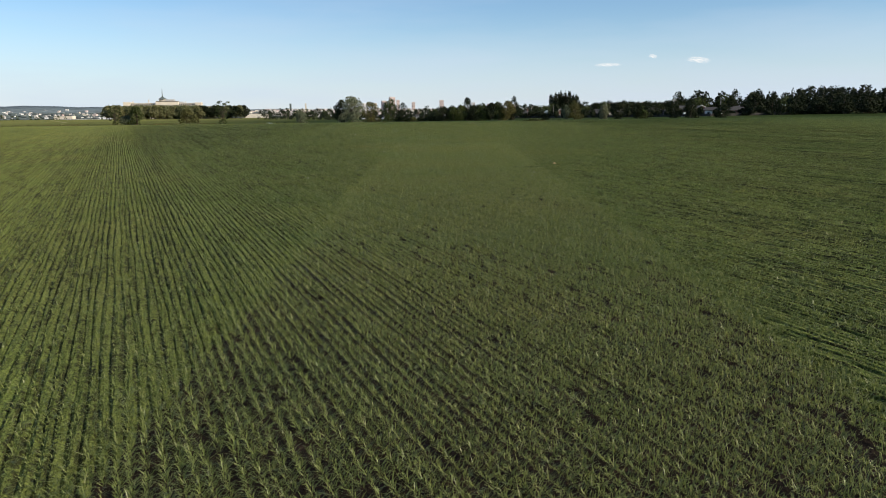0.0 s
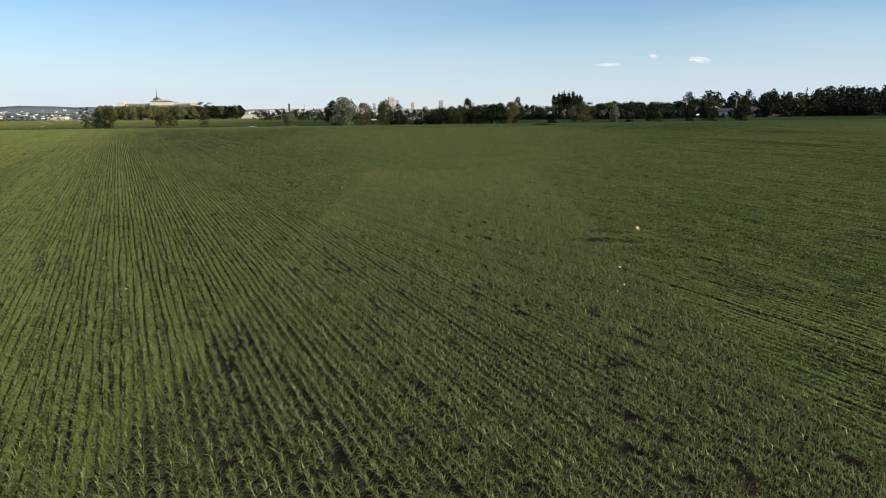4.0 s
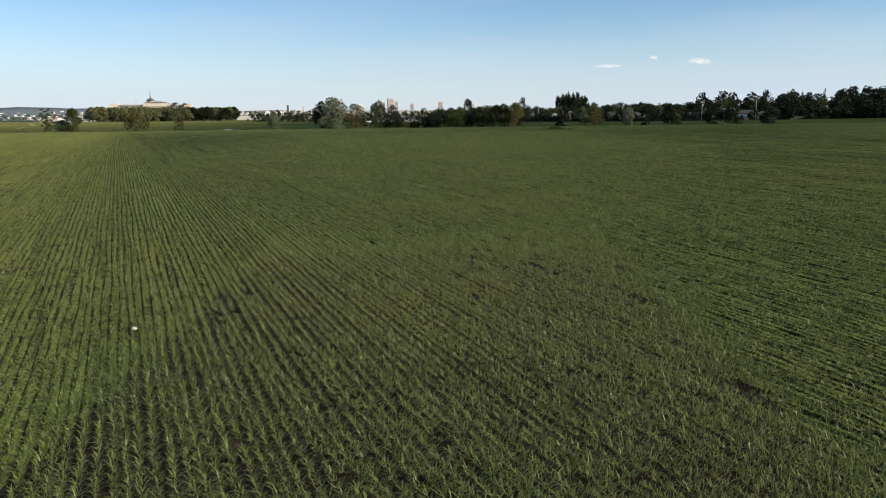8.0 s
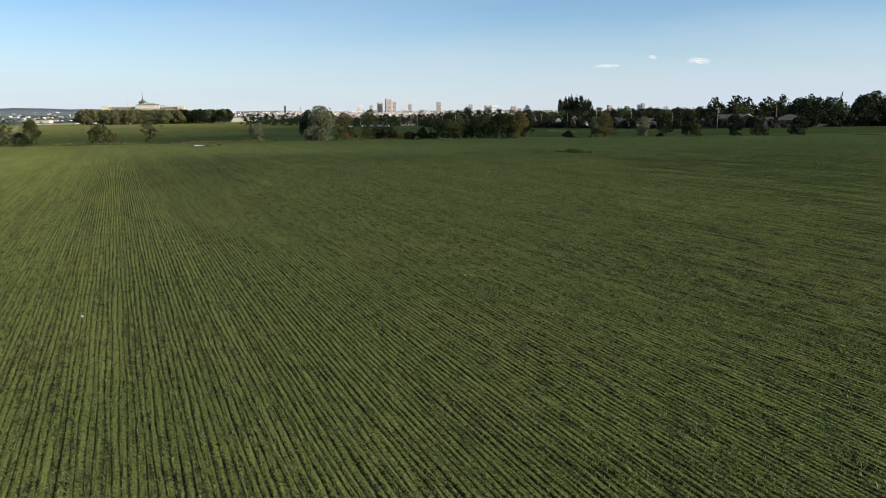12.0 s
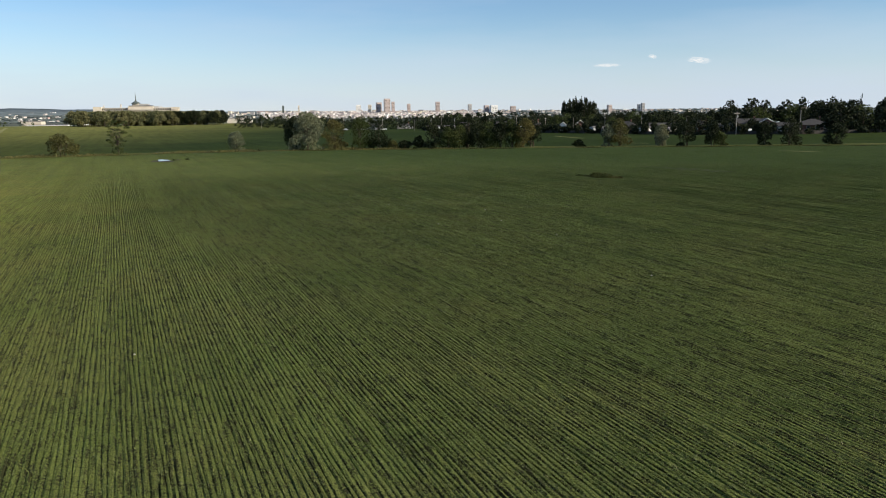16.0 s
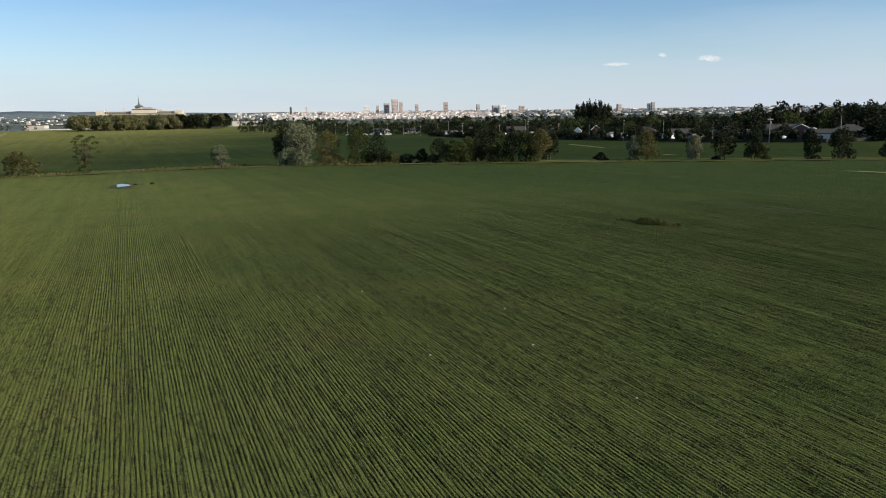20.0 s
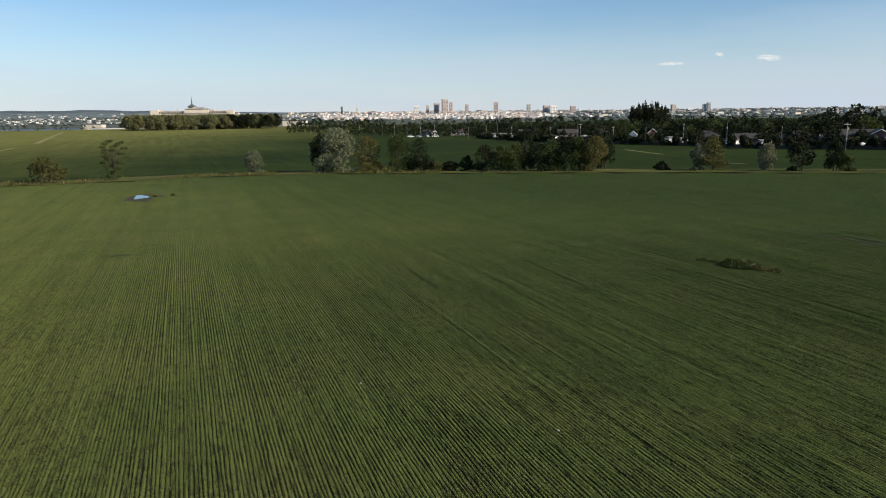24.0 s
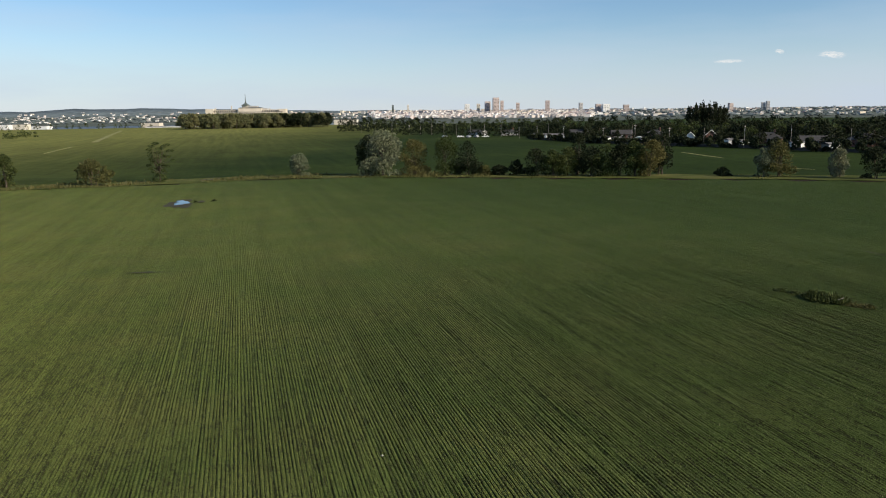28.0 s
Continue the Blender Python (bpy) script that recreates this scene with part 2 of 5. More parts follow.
def grassland(name, a, b, c3, scale=0.02, two_crops=False):
    n = Nodes(name, 1.0, spec=0.03)
    big = n.ramp(n.noise(scale, 5, 0.6), [(0.3, a), (0.5, b), (0.72, c3)])
    streak = n.ramp(n.noise(1.0, 3, 0.6, n.place((0.35, 0.012, 1), -RA)), [(0.3, 0.7), (0.7, 1.25)])
    mid = n.ramp(n.noise(scale * 20, 4, 0.65), [(0.3, 0.72), (0.7, 1.2)])
    c = n.mix(0.6, n.mix(0.8, big, mid, "MULTIPLY"), streak, "MULTIPLY")
    if two_crops:  # a riper, yellower crop on the far left of the fields
        spot = n.add("ShaderNodeSeparateXYZ", Vector=n.place())
        edge = n.maths("ADD", spot.outputs[0], n.maths("MULTIPLY", n.noise(0.01, 4), 120.0))
        ripe = n.ramp(n.maths("DIVIDE", n.maths("SUBTRACT", -25.0, edge), 240.0), [(0.0, 0.0), (1.0, 0.75)])
        c = n.mix(ripe, c, n.mix(0.8, n.mix(0.8, (0.19, 0.19, 0.055), mid, "MULTIPLY"), streak, "MULTIPLY"))
    n.colour(c)
    n.bump(n.noise(4.0, 4, 0.7), 0.5, 0.1)
    return n.mat


M = {
    "crop": crop_leaf(),
    "canopy": crop_far(),
    "soil": earth(),
    "far_field": grassland("far_field", (0.017, 0.029, 0.007), (0.022, 0.036, 0.008), (0.034, 0.049, 0.011), 0.012, True),
    "rough_grass": grassland("rough_grass", (0.05, 0.064, 0.016), (0.075, 0.085, 0.024), (0.13, 0.12, 0.045), 0.12),
    # haze over the valley is mixed into its ground colour
    "valley": grassland("hazy_valley_ground", (0.07, 0.085, 0.075), (0.09, 0.105, 0.09), (0.12, 0.125, 0.11), 0.006),
    "blade": leaves("grass_blade", (0.065, 0.07, 0.024), (0.14, 0.128, 0.052)),
    "bark": plain("bark", (0.09, 0.07, 0.05), 0.95, 0.35, 3, bump=0.5),
    "leaf_grey": leaves("willow_leaf", (0.11, 0.125, 0.075), (0.2, 0.215, 0.14)),
    "leaf_mid": leaves("broad_leaf", (0.04, 0.055, 0.018), (0.075, 0.094, 0.03)),
    "leaf_dark": leaves("dark_leaf", (0.013, 0.018, 0.009), (0.027, 0.036, 0.015), 0.12, 0.75),
    "leaf_olive": leaves("olive_leaf", (0.07, 0.07, 0.024), (0.13, 0.122, 0.044)),
    "leaf_copse": leaves("copse_leaf", (0.12, 0.125, 0.06), (0.22, 0.22, 0.115)),
    "needle": leaves("conifer_needle", (0.012, 0.019, 0.01), (0.026, 0.037, 0.018), 0.1, 0.75),
    "water": plain("puddle_water", (0.02, 0.022, 0.02), 0.04, 0.2, 0.8),
    "river": plain("river_water", (0.05, 0.06, 0.065), 0.45, 0.2, 0.01),
    "mud": plain("wet_mud", (0.038, 0.034, 0.014), 0.95, 0.35, 2.0, bump=0.5),
    "dry_soil": plain("dry_soil", (0.2, 0.19, 0.06), 0.95, 0.35, 0.5, bump=0.4),
    # far trees' green is greyed and blued for the haze before them
    "hazy_wood": plain("hazy_wood", (0.085, 0.105, 0.1), 1.0, 0.3, 0.02),
    "stone": plain("field_stone", (0.48, 0.32, 0.17), 0.9, 0.25, 4.0, bump=0.5),
    "chip": plain("pale_field_stone", (0.5, 0.47, 0.4), 0.9, 0.2, 6.0),
    "white_wall": plain("white_siding", (0.78, 0.77, 0.74), 0.6, 0.06, 0.6),
    "cream_wall": plain("cream_plaster", (0.66, 0.6, 0.5), 0.8, 0.12, 0.5),
    "pale_stone": plain("pale_limestone", (0.62, 0.55, 0.45), 0.85, 0.12, 0.15),
    "brick_wall": plain("red_brick_wall", (0.2, 0.11, 0.085), 0.85, 0.2, 0.6),
    # city concrete, its pink paled for the haze over the river
    "hazy_pink": plain("hazy_pink_concrete", (0.5, 0.42, 0.385), 0.85, 0.12, 0.05),
    "grey_wall": plain("grey_plaster", (0.42, 0.41, 0.4), 0.85, 0.15, 0.4),
    "dark_roof": plain("dark_shingles", (0.05, 0.048, 0.047), 0.85, 0.25, 1.5),
    "grey_roof": plain("grey_shingles", (0.13, 0.125, 0.125), 0.85, 0.25, 1.5),
    "copper": plain("green_copper", (0.1, 0.12, 0.11), 0.6, 0.2, 0.3),
    "pane": plain("window_pane", (0.03, 0.035, 0.04), 0.08, 0.2, 0.3),
    "pole": plain("weathered_pole", (0.34, 0.31, 0.28), 0.9, 0.2, 2.0),
    "metal": plain("galvanised_metal", (0.5, 0.5, 0.5), 0.45, 0.15, 2.0, metal=0.7),
    "fence": plain("dark_fence_board", (0.06, 0.054, 0.047), 0.9, 0.3, 1.5),
    "tyre": plain("black_rubber", (0.02, 0.02, 0.02), 0.8, 0.2, 5.0),
    # the hill colour already holds the blue-grey of distant haze
    "hill": plain("hazy_hill", (0.125, 0.155, 0.16), 1.0, 0.4, 0.025),
}


# ---- building blocks ----
def mesh_of(name, verts, faces, mat, smooth=False):
    """A mesh from numpy arrays; faces all have the same number of corners."""
    verts, faces = np.asarray(verts, np.float32).reshape(-1, 3), np.asarray(faces, np.int32)
    me = bpy.data.meshes.new(name)
    n, k = faces.shape
    me.vertices.add(len(verts))
    me.vertices.foreach_set("co", verts.ravel())
    me.loops.add(n * k)
    me.loops.foreach_set("vertex_index", faces.ravel())
    me.polygons.add(n)
    me.polygons.foreach_set("loop_start", np.arange(0, n * k, k, dtype=np.int32))
    me.polygons.foreach_set("loop_total", np.full(n, k, np.int32))
    me.polygons.foreach_set("use_smooth", np.full(n, smooth))
    me.materials.append(M[mat])
    me.update(calc_edges=True)
    return me


def part(name, bm, mat, parent, label=""):
    """Links a bmesh as one mesh object under a thing or a part."""
    me = bpy.data.meshes.new(name)
    bm.to_mesh(me)
    bm.free()
    me.materials.append(M[mat])
    ob = new(name, me)
    ob.parent = parent
    if label:
        ob["label"] = label
    return ob


def sub(name, me, parent, label=""):
    ob = new(name, me)
    ob.parent = parent
    if label:
        ob["label"] = label
    return ob


def thing(name, label, category, group="", kind=""):
    return tagged(new(name), label, category, group, kind)


def box(bm, size, at, bevel=0.0, turn=0.0):
    """A box with its base's middle at the given place."""
    m = Matrix.Translation((at[0], at[1], at[2] + size[2] / 2)) @ Matrix.Rotation(turn, 4, "Z") @ Matrix.Diagonal((*size, 1))
    made = bmesh.ops.create_cube(bm, size=1, matrix=m)
    if bevel:
        edges = list({e for v in made["verts"] for e in v.link_edges})
        bmesh.ops.bevel(bm, geom=edges, offset=bevel, segments=1, affect="EDGES")
    return bm


def tube(bm, a, b, r0, r1, sides=7):
    a, b = Vector(a), Vector(b)
    way = b - a
    m = Matrix.Translation((a + b) / 2) @ way.to_track_quat("Z", "Y").to_matrix().to_4x4()
    bmesh.ops.create_cone(bm, cap_ends=True, segments=sides, radius1=r0, radius2=r1, depth=way.length, matrix=m)
    return bm


# ---- the lie of the land ----
def ease(a, b, x):
    t = np.clip((x - a) / (b - a), 0, 1)
    return t * t * (3 - 2 * t)


def edge_y(x):
    """Where the drilled field ends at the ditch."""
    return np.interp(x, [-170, -106, -88, -62, -34, 0, 42, 68, 105, 200], [245, 258, 266, 290, 296, 291, 284, 277, 268, 246])


def field_z(x, y):
    r = np.minimum(y, 330) / 100
    return 0.01788 * np.minimum(y, 330) + 0.00504 * np.clip(x, -150, 150) - 0.6 * r * r - 0.0387 * r ** 3


def ground_z(x, y):
    """The plateau, the ditch, the far fields, the river valley and the rise of the city beyond it."""
    x, y = np.asarray(x, float), np.asarray(y, float)
    near = field_z(x, y)
    far = -1.2 - 0.0045 * np.clip(y - 330, 0, 800) + 0.012 * np.clip(x, -100, 260)
    z = near + (far - near) * ease(285, 345, y)
    past = y - edge_y(x)
    z = z - 0.7 * np.exp(-((past - 8) / 3.0) ** 2)
    r = np.hypot(x, y)
    z = z + (-23 - z) * ease(1250, 1900, r)
    z = z + ease(3100, 4700, r) * 27
    return z


def at(x, y, up=0.0):
    return (x, y, float(ground_z(x, y)) + up)


def far(side, dist):
    """Plan place at a distance from the path's end, side being the tangent of the angle right of the last heading."""
    a = radians(-8.04) + math.atan(side)
    return 3.06 + dist * math.sin(a), 125.98 + dist * math.cos(a)


# ---- ground ----
def sheet(name, xs, ys, mat, lift=0.0, keep=None):
    """A sheet over the land on a grid of lines."""
    gx, gy = np.meshgrid(xs, ys)
    gz = ground_z(gx, gy) + lift
    v = np.stack([gx, gy, gz], -1).reshape(-1, 3)
    w = len(xs)
    i = (np.arange(len(ys) - 1)[:, None] * w + np.arange(w - 1)[None]).ravel()
    f = np.stack([i, i + 1, i + w + 1, i + w], 1)
    if keep is not None:
        c = v[f].mean(1)
        f = f[keep(c[:, 0], c[:, 1])]
    return mesh_of(name, v, f, mat, True)


def graded(lo, hi, fine, step, grow=1.12):
    """Grid lines that are close together between lo and hi and widen outwards to the horizon."""
    mid = list(np.arange(lo, hi + 0.01, fine))
    up, d = [mid[-1]], step
    while up[-1] < 4850:
        up.append(min(4850, up[-1] + d))
        d *= grow
    down, d = [mid[0]], step
    while down[-1] > -4850:
        down.append(max(-4850, down[-1] - d))
        d *= grow
    return np.array(down[:0:-1] + mid + up[1:])


land = sheet("ground", graded(-200, 220, 5, 6), graded(-20, 420, 4, 5), "soil")
land.materials.append(M["far_field"])
land.materials.append(M["valley"])
co = np.zeros(len(land.vertices) * 3, np.float32)
land.vertices.foreach_get("co", co)
idx = np.zeros(len(land.loops), np.int32)
land.loops.foreach_get("vertex_index", idx)
centre = co.reshape(-1, 3)[idx.reshape(-1, 4)].mean(1)
past = centre[:, 1] - edge_y(centre[:, 0])
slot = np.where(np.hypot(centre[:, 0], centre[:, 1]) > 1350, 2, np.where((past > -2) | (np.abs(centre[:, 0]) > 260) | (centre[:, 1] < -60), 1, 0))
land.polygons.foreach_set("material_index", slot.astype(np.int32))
ground = tagged(new("ground", land), "plateau of dark soil, green fields and a valley beyond", "ground", kind="structure")


# ---- crop ----
def to_plan(u, v):
    """From along and across the rows to the plan."""
    return -u * math.sin(RA) + v * math.cos(RA), u * math.cos(RA) + v * math.sin(RA)


BARE = [(5.3, 42.7, 0.3), (6.3, 43.05, 0.4), (5.75, 42.35, 0.24), (6.5, 42.1, 0.32), (7.3, 42.45, 0.4), (5.25, 41.2, 0.5), (5.75, 40.7, 0.3), (6.75, 41.5, 0.28)]
rng = np.random.default_rng(7)


def lattice(a, b, seed):
    """Smooth noise, 0 to 1, on a lattice of unit cells."""
    i, j = np.floor(a), np.floor(b)
    f, g = a - i, b - j
    f, g = f * f * (3 - 2 * f), g * g * (3 - 2 * g)

    def corner(p, q):
        h = np.sin(p * 127.1 + q * 311.7 + seed * 74.7) * 43758.5453
        return h - np.floor(h)

    low = corner(i, j) * (1 - f) + corner(i + 1, j) * f
    return low * (1 - g) + (corner(i, j + 1) * (1 - f) + corner(i + 1, j + 1) * f) * g


def along(x, y):
    """From the plan to along and across the rows."""
    return -x * math.sin(RA) + y * math.cos(RA), x * math.cos(RA) + y * math.sin(RA)


def stand(x, y):
    """How well the crop stands, 0 to 1: short gaps in the rows, weak stretches and the bare place round the stone."""
    u, v = along(x, y)
    weak = lattice(u / 8, v / 0.8, 2)
    patch = lattice(u / 9, v / 4, 1)
    gap = lattice(u / 0.26, np.round(v / ROW) * 1.37, 3)
    n = gap + 0.24 * (weak - 0.5) + 0.16 * (patch - 0.5)
    s = 1 - 0.9 * ease(0.79, 0.94, n)
    # a row between two passes of the drill, thin in stretches
    seam = np.round(v / ROW) % 40 == 9
    s = np.where(seam, s * (1 - 0.5 * ease(0.45, 0.6, lattice(u / 7, v, 6))), s)
    near = lattice(x * 2.6, y * 2.6, 8) - 0.5
    for bx, by, br in BARE:
        s = s * np.clip(((x - bx) ** 2 * 0.4 + (y - by) ** 2) / (br * br) - 0.3 + 0.8 * near, 0.12, 1)
    return s


def vigour(x, y):
    """How tall the crop grows, about 1: drill passes, damp and dry spots."""
    u, v = along(x, y)
    return 0.72 + 0.3 * lattice(u / 14, v / 1.5, 4) + 0.26 * lattice(u / 1.6, v / 0.5, 5)


def inside(x, y):
    return (y < edge_y(x) - 4) & (np.hypot((x - 21.4) / 1.1, (y - 177.2) / 1.3) > 1) & (np.hypot((x + 53.0) / 2.6, (y - 233.6) / 6.6) > 1)


def nearness(x, y):
    """How near the path comes to a spot that lies ahead of it, in metres."""
    high = np.interp(y, [9, 60, 81, 129, 152], [4.6, 4.6, 7.5, 11.4, 13.2])
    return np.maximum(np.maximum(1.8 * high, 2.0 * np.abs(x - 0.8)), y - 118)


def plants(u0, u1, v0, v1, row, step, share):
    """Places along drilled rows, with the drill's wander and missed plants; fewer where the path stays far off."""
    vs = np.arange(math.floor(v0 / row) * row, v1, row)
    us = np.arange(u0, u1, step)
    out = []
    for v in vs:
        x, y = to_plan(us, np.full(len(us), v))
        ok = (y > 4) & (y < 205) & (np.abs(x) < 16 + 0.42 * y) & inside(x, y)
        ok = ok & (share(nearness(x, y) / 9) > 0)
        if not ok.any():
            continue
        u = us[ok] + rng.uniform(-step / 2, step / 2, ok.sum())
        k = nearness(x[ok], y[ok]) / 9
        pick = rng.random(len(u)) < share(k)
        u, k = u[pick], k[pick]
        w = v + rng.normal(0, 0.012, len(u)) + 0.022 * np.sin(u * 0.7 + v * 9.0)
        x, y = to_plan(u, w)
        s = stand(x, y)
        pick = rng.random(len(u)) < s
        out.append(np.stack([x[pick], y[pick], s[pick], k[pick]]))
    return np.concatenate(out, 1)


def blades(x, y, s, k, per, length, width, lean, mesh_name, bend=1.0):
    """Narrow tapering leaves that arch out of the row to both sides, bent ones of two triangles and straight ones of one; broader further from the path."""
    x, y, s, k = (np.repeat(a, per) for a in (x, y, s, k))
    n = len(x)
    z = ground_z(x, y)
    a = rng.uniform(0, 2 * math.pi, n)
    a = np.where(rng.random(n) < 0.6, RA + rng.normal(0, 0.55, n) + math.pi * rng.integers(0, 2, n), a)
    tall = length * rng.uniform(0.55, 1.2, n) * (0.65 + 0.35 * s) * vigour(x, y)
    out = tall * lean * rng.uniform(0.15, 1.0, n) * np.clip(1.15 - 0.15 * k, 0.6, 1)
    w = width * np.clip(k, 1, 3) ** 0.75 * rng.uniform(0.7, 1.25, n)
    dx, dy = np.cos(a), np.sin(a)
    zero = np.zeros(n)
    root = np.stack([x + rng.normal(0, 0.011, n), y + rng.normal(0, 0.011, n), z], 1)
    mid = root + np.stack([dx * out * 0.5, dy * out * 0.5, tall * 0.78], 1)
    tip = root + np.stack([dx * out * 1.35, dy * out * 1.35, tall * rng.uniform(0.5, 1.05, n)], 1)
    side = np.stack([-dy * w / 2, dx * w / 2, zero], 1)
    bent = rng.random(n) < bend
    mid[~bent] = root[~bent] + np.stack([dx * out * 0.3, dy * out * 0.3, tall * 0.35], 1)[~bent]
    v = np.stack([root, mid + side, mid - side, tip], 1).reshape(-1, 3)
    i = np.arange(n) * 4
    j = i[bent]
    f = np.concatenate([np.stack([i, i + 1, i + 2], 1)[bent], np.stack([j + 2, j + 1, j + 3], 1), np.stack([i + 1, i + 2, i + 3], 1)[~bent]])
    return mesh_of(mesh_name, v, f, "crop", True)


def near_share(k):
    return np.minimum(1, k ** -2.3) * np.clip((2.8 - k) / 1.3, 0, 1)


def far_share(k):
    return np.clip((k - 1.2) / 0.9, 0, 1) * np.clip((5.6 - k) / 2.4, 0, 1)


px, py, ps, pk = plants(-30, 225, -115, 175, ROW, 0.036, near_share)
crop = new("cereal_crop", blades(px, py, ps, pk, 8, 0.138, 0.0105, 0.85, "cereal_crop", 0.15))
fx, fy, fs, fk = plants(-30, 225, -115, 175, ROW, 0.095, far_share)
tufts = new("cereal_tufts", blades(fx, fy, fs, fk, 2, 0.145, 0.0115, 0.9, "cereal_tufts", 0.0))
tagged(tufts, "leafy tufts of young cereal along the rows", "crop", kind="stuff")
tagged(crop, "young green cereal plants drilled in narrow rows", "crop", kind="stuff")


def ridges(name, us, rows, lo, hi):
    """The leafy body of each drilled row, with a furrow between, where the path comes no nearer than lo and no further than hi."""
    vs = (rows[:, None] * ROW + np.array([-0.5, -0.29, 0.0, 0.29]) * ROW).ravel()
    lift = np.tile([0.008, 0.066, 0.083, 0.066], len(rows))[:, None]
    gu, gv = np.meshgrid(us, vs)
    x, y = to_plan(gu, gv + 0.022 * np.sin(gu * 0.7 + gv * 9.0) + np.repeat(rng.uniform(-0.016, 0.016, len(rows)), 4)[:, None] + rng.uniform(-0.01, 0.01, gu.shape))
    # the ridges even out where the crop closes towards the ditch
    flat = 0.82 * ease(45, 112, np.maximum(1.4 * np.abs(x), y - 95))
    # leaves close over the furrows where the crop is thick; they stay open further on
    open_ = 0.54 + 0.24 * ease(105, 155, y)
    lift = (0.072 + (lift - 0.072) * open_) * vigour(x, y) * (0.6 + 0.4 * stand(x, y)) * rng.uniform(0.84, 1.14, x.shape)
    # close to the path the single plants stand alone, on bare soil
    z = ground_z(x, y) + lift + (0.07 - lift) * flat - 0.12 * (1 - ease(7.8, 9.8, nearness(x, y)))
    v = np.stack([x, y, z], -1).reshape(-1, 3)
    w = len(us)
    i = (np.arange(len(vs) - 1)[:, None] * w + np.arange(w - 1)[None]).ravel()
    f = np.stack([i, i + 1, i + w + 1, i + w], 1)
    c = v[f].mean(1)
    cx, cy = c[:, 0], c[:, 1]
    near = nearness(cx, cy)
    f = f[(cy > 4) & (cx > -22 - 0.64 * cy) & (cx < 22 + 0.5 * cy) & (near > lo) & (near <= hi) & (cy < edge_y(cx) - 4) & (np.abs(cx) < 170)]
    used, f = np.unique(f, return_inverse=True)
    return mesh_of(name, v[used], f.reshape(-1, 4), "canopy")


for name, us, rows, lo, hi, label in (
    ("cereal_rows", np.arange(-30, 170, 0.5), np.arange(-330, 710), 8.5, 36.0, "leafy uneven rows of young cereal along the flight line"),
    ("cereal_field", np.arange(-40, 335, 6.5), np.arange(-950, 1710), 28.0, 1e9, "green rows of young cereal over the whole field"),
):
    tagged(new(name, ridges(name, us, rows, lo, hi)), label, "crop", kind="stuff")


def outer(x, y):
    return (y < edge_y(x) - 4) & (y > -60) & ((((x < -17 - 0.64 * y) | (x > 17 + 0.5 * y)) & (y > 4.5)) | (np.abs(x) > 165) | (y < 5)) & (np.abs(x) < 262)


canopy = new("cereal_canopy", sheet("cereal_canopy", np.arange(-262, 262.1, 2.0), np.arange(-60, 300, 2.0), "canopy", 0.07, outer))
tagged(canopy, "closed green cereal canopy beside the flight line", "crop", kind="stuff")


# ---- trees ----
def crown_mesh(name, lobes, count, size, mat, seed, droop=0.0):
    """Many small leaf sprays on the outsides of uneven lobes (x, y, z, radius, height)."""
    r = np.random.default_rng(seed)
    wts = np.array([l[3] * l[3] for l in lobes])
    pick = r.choice(len(lobes), count, p=wts / wts.sum())
    L = np.array(lobes)[pick]
    d = r.normal(size=(count, 3))
    d /= np.linalg.norm(d, axis=1)[:, None]
    rad = r.uniform(0.55, 1.08, count) ** 0.6
    lump = 1 + 0.16 * np.sin(d[:, 0] * 7 + pick) * np.sin(d[:, 2] * 6 + pick * 2)
    c = L[:, :3] + d * (rad * lump)[:, None] * np.stack([L[:, 3], L[:, 3], L[:, 4]], 1)
    a = r.normal(size=(count, 3)) * 0.7 + d * 0.6
    a[:, 2] -= droop
    a /= np.linalg.norm(a, axis=1)[:, None]
    b = np.cross(a, r.normal(size=(count, 3)))
    b /= np.linalg.norm(b, axis=1)[:, None]
    s = size * r.uniform(0.55, 1.35, count)[:, None]
    v = np.stack([c - a * s * 0.5, c + b * s * 0.33, c + a * s * 0.62, c - b * s * 0.33], 1).reshape(-1, 3)
    i = np.arange(count) * 4
    f = np.stack([i, i + 1, i + 2, i + 3], 1)
    return mesh_of(name, v, f, mat)


def trunk_mesh(name, height, girth, lobes, seed, stems=1):
    """A tapered trunk with limbs that reach into the lobes."""
    r = random.Random(seed)
    bm = bmesh.new()
    for s in range(stems):
        ox, oy = (0, 0) if stems == 1 else (r.uniform(-0.5, 0.5), r.uniform(-0.5, 0.5))
        p, rad, segs = Vector((ox, oy, -0.3)), girth, 4
        top = height * r.uniform(0.6, 0.75)
        for k in range(segs):
            q = Vector((ox * (1 + k * 0.5) + r.uniform(-0.08, 0.08) * height * 0.3, oy * (1 + k * 0.5) + r.uniform(-0.08, 0.08) * height * 0.3, top * (k + 1) / segs))
            tube(bm, p, q, rad, rad * 0.72, 7)
            p, rad = q, rad * 0.72
    for l in lobes:
        z0 = min(l[2] * 0.75, height * r.uniform(0.25, 0.5))
        tube(bm, (0, 0, z0), (l[0] * 0.85, l[1] * 0.85, l[2]), girth * 0.42, girth * 0.1, 5)
    me = bpy.data.meshes.new(name)
    bm.to_mesh(me)
    bm.free()
    me.materials.append(M["bark"])
    return me


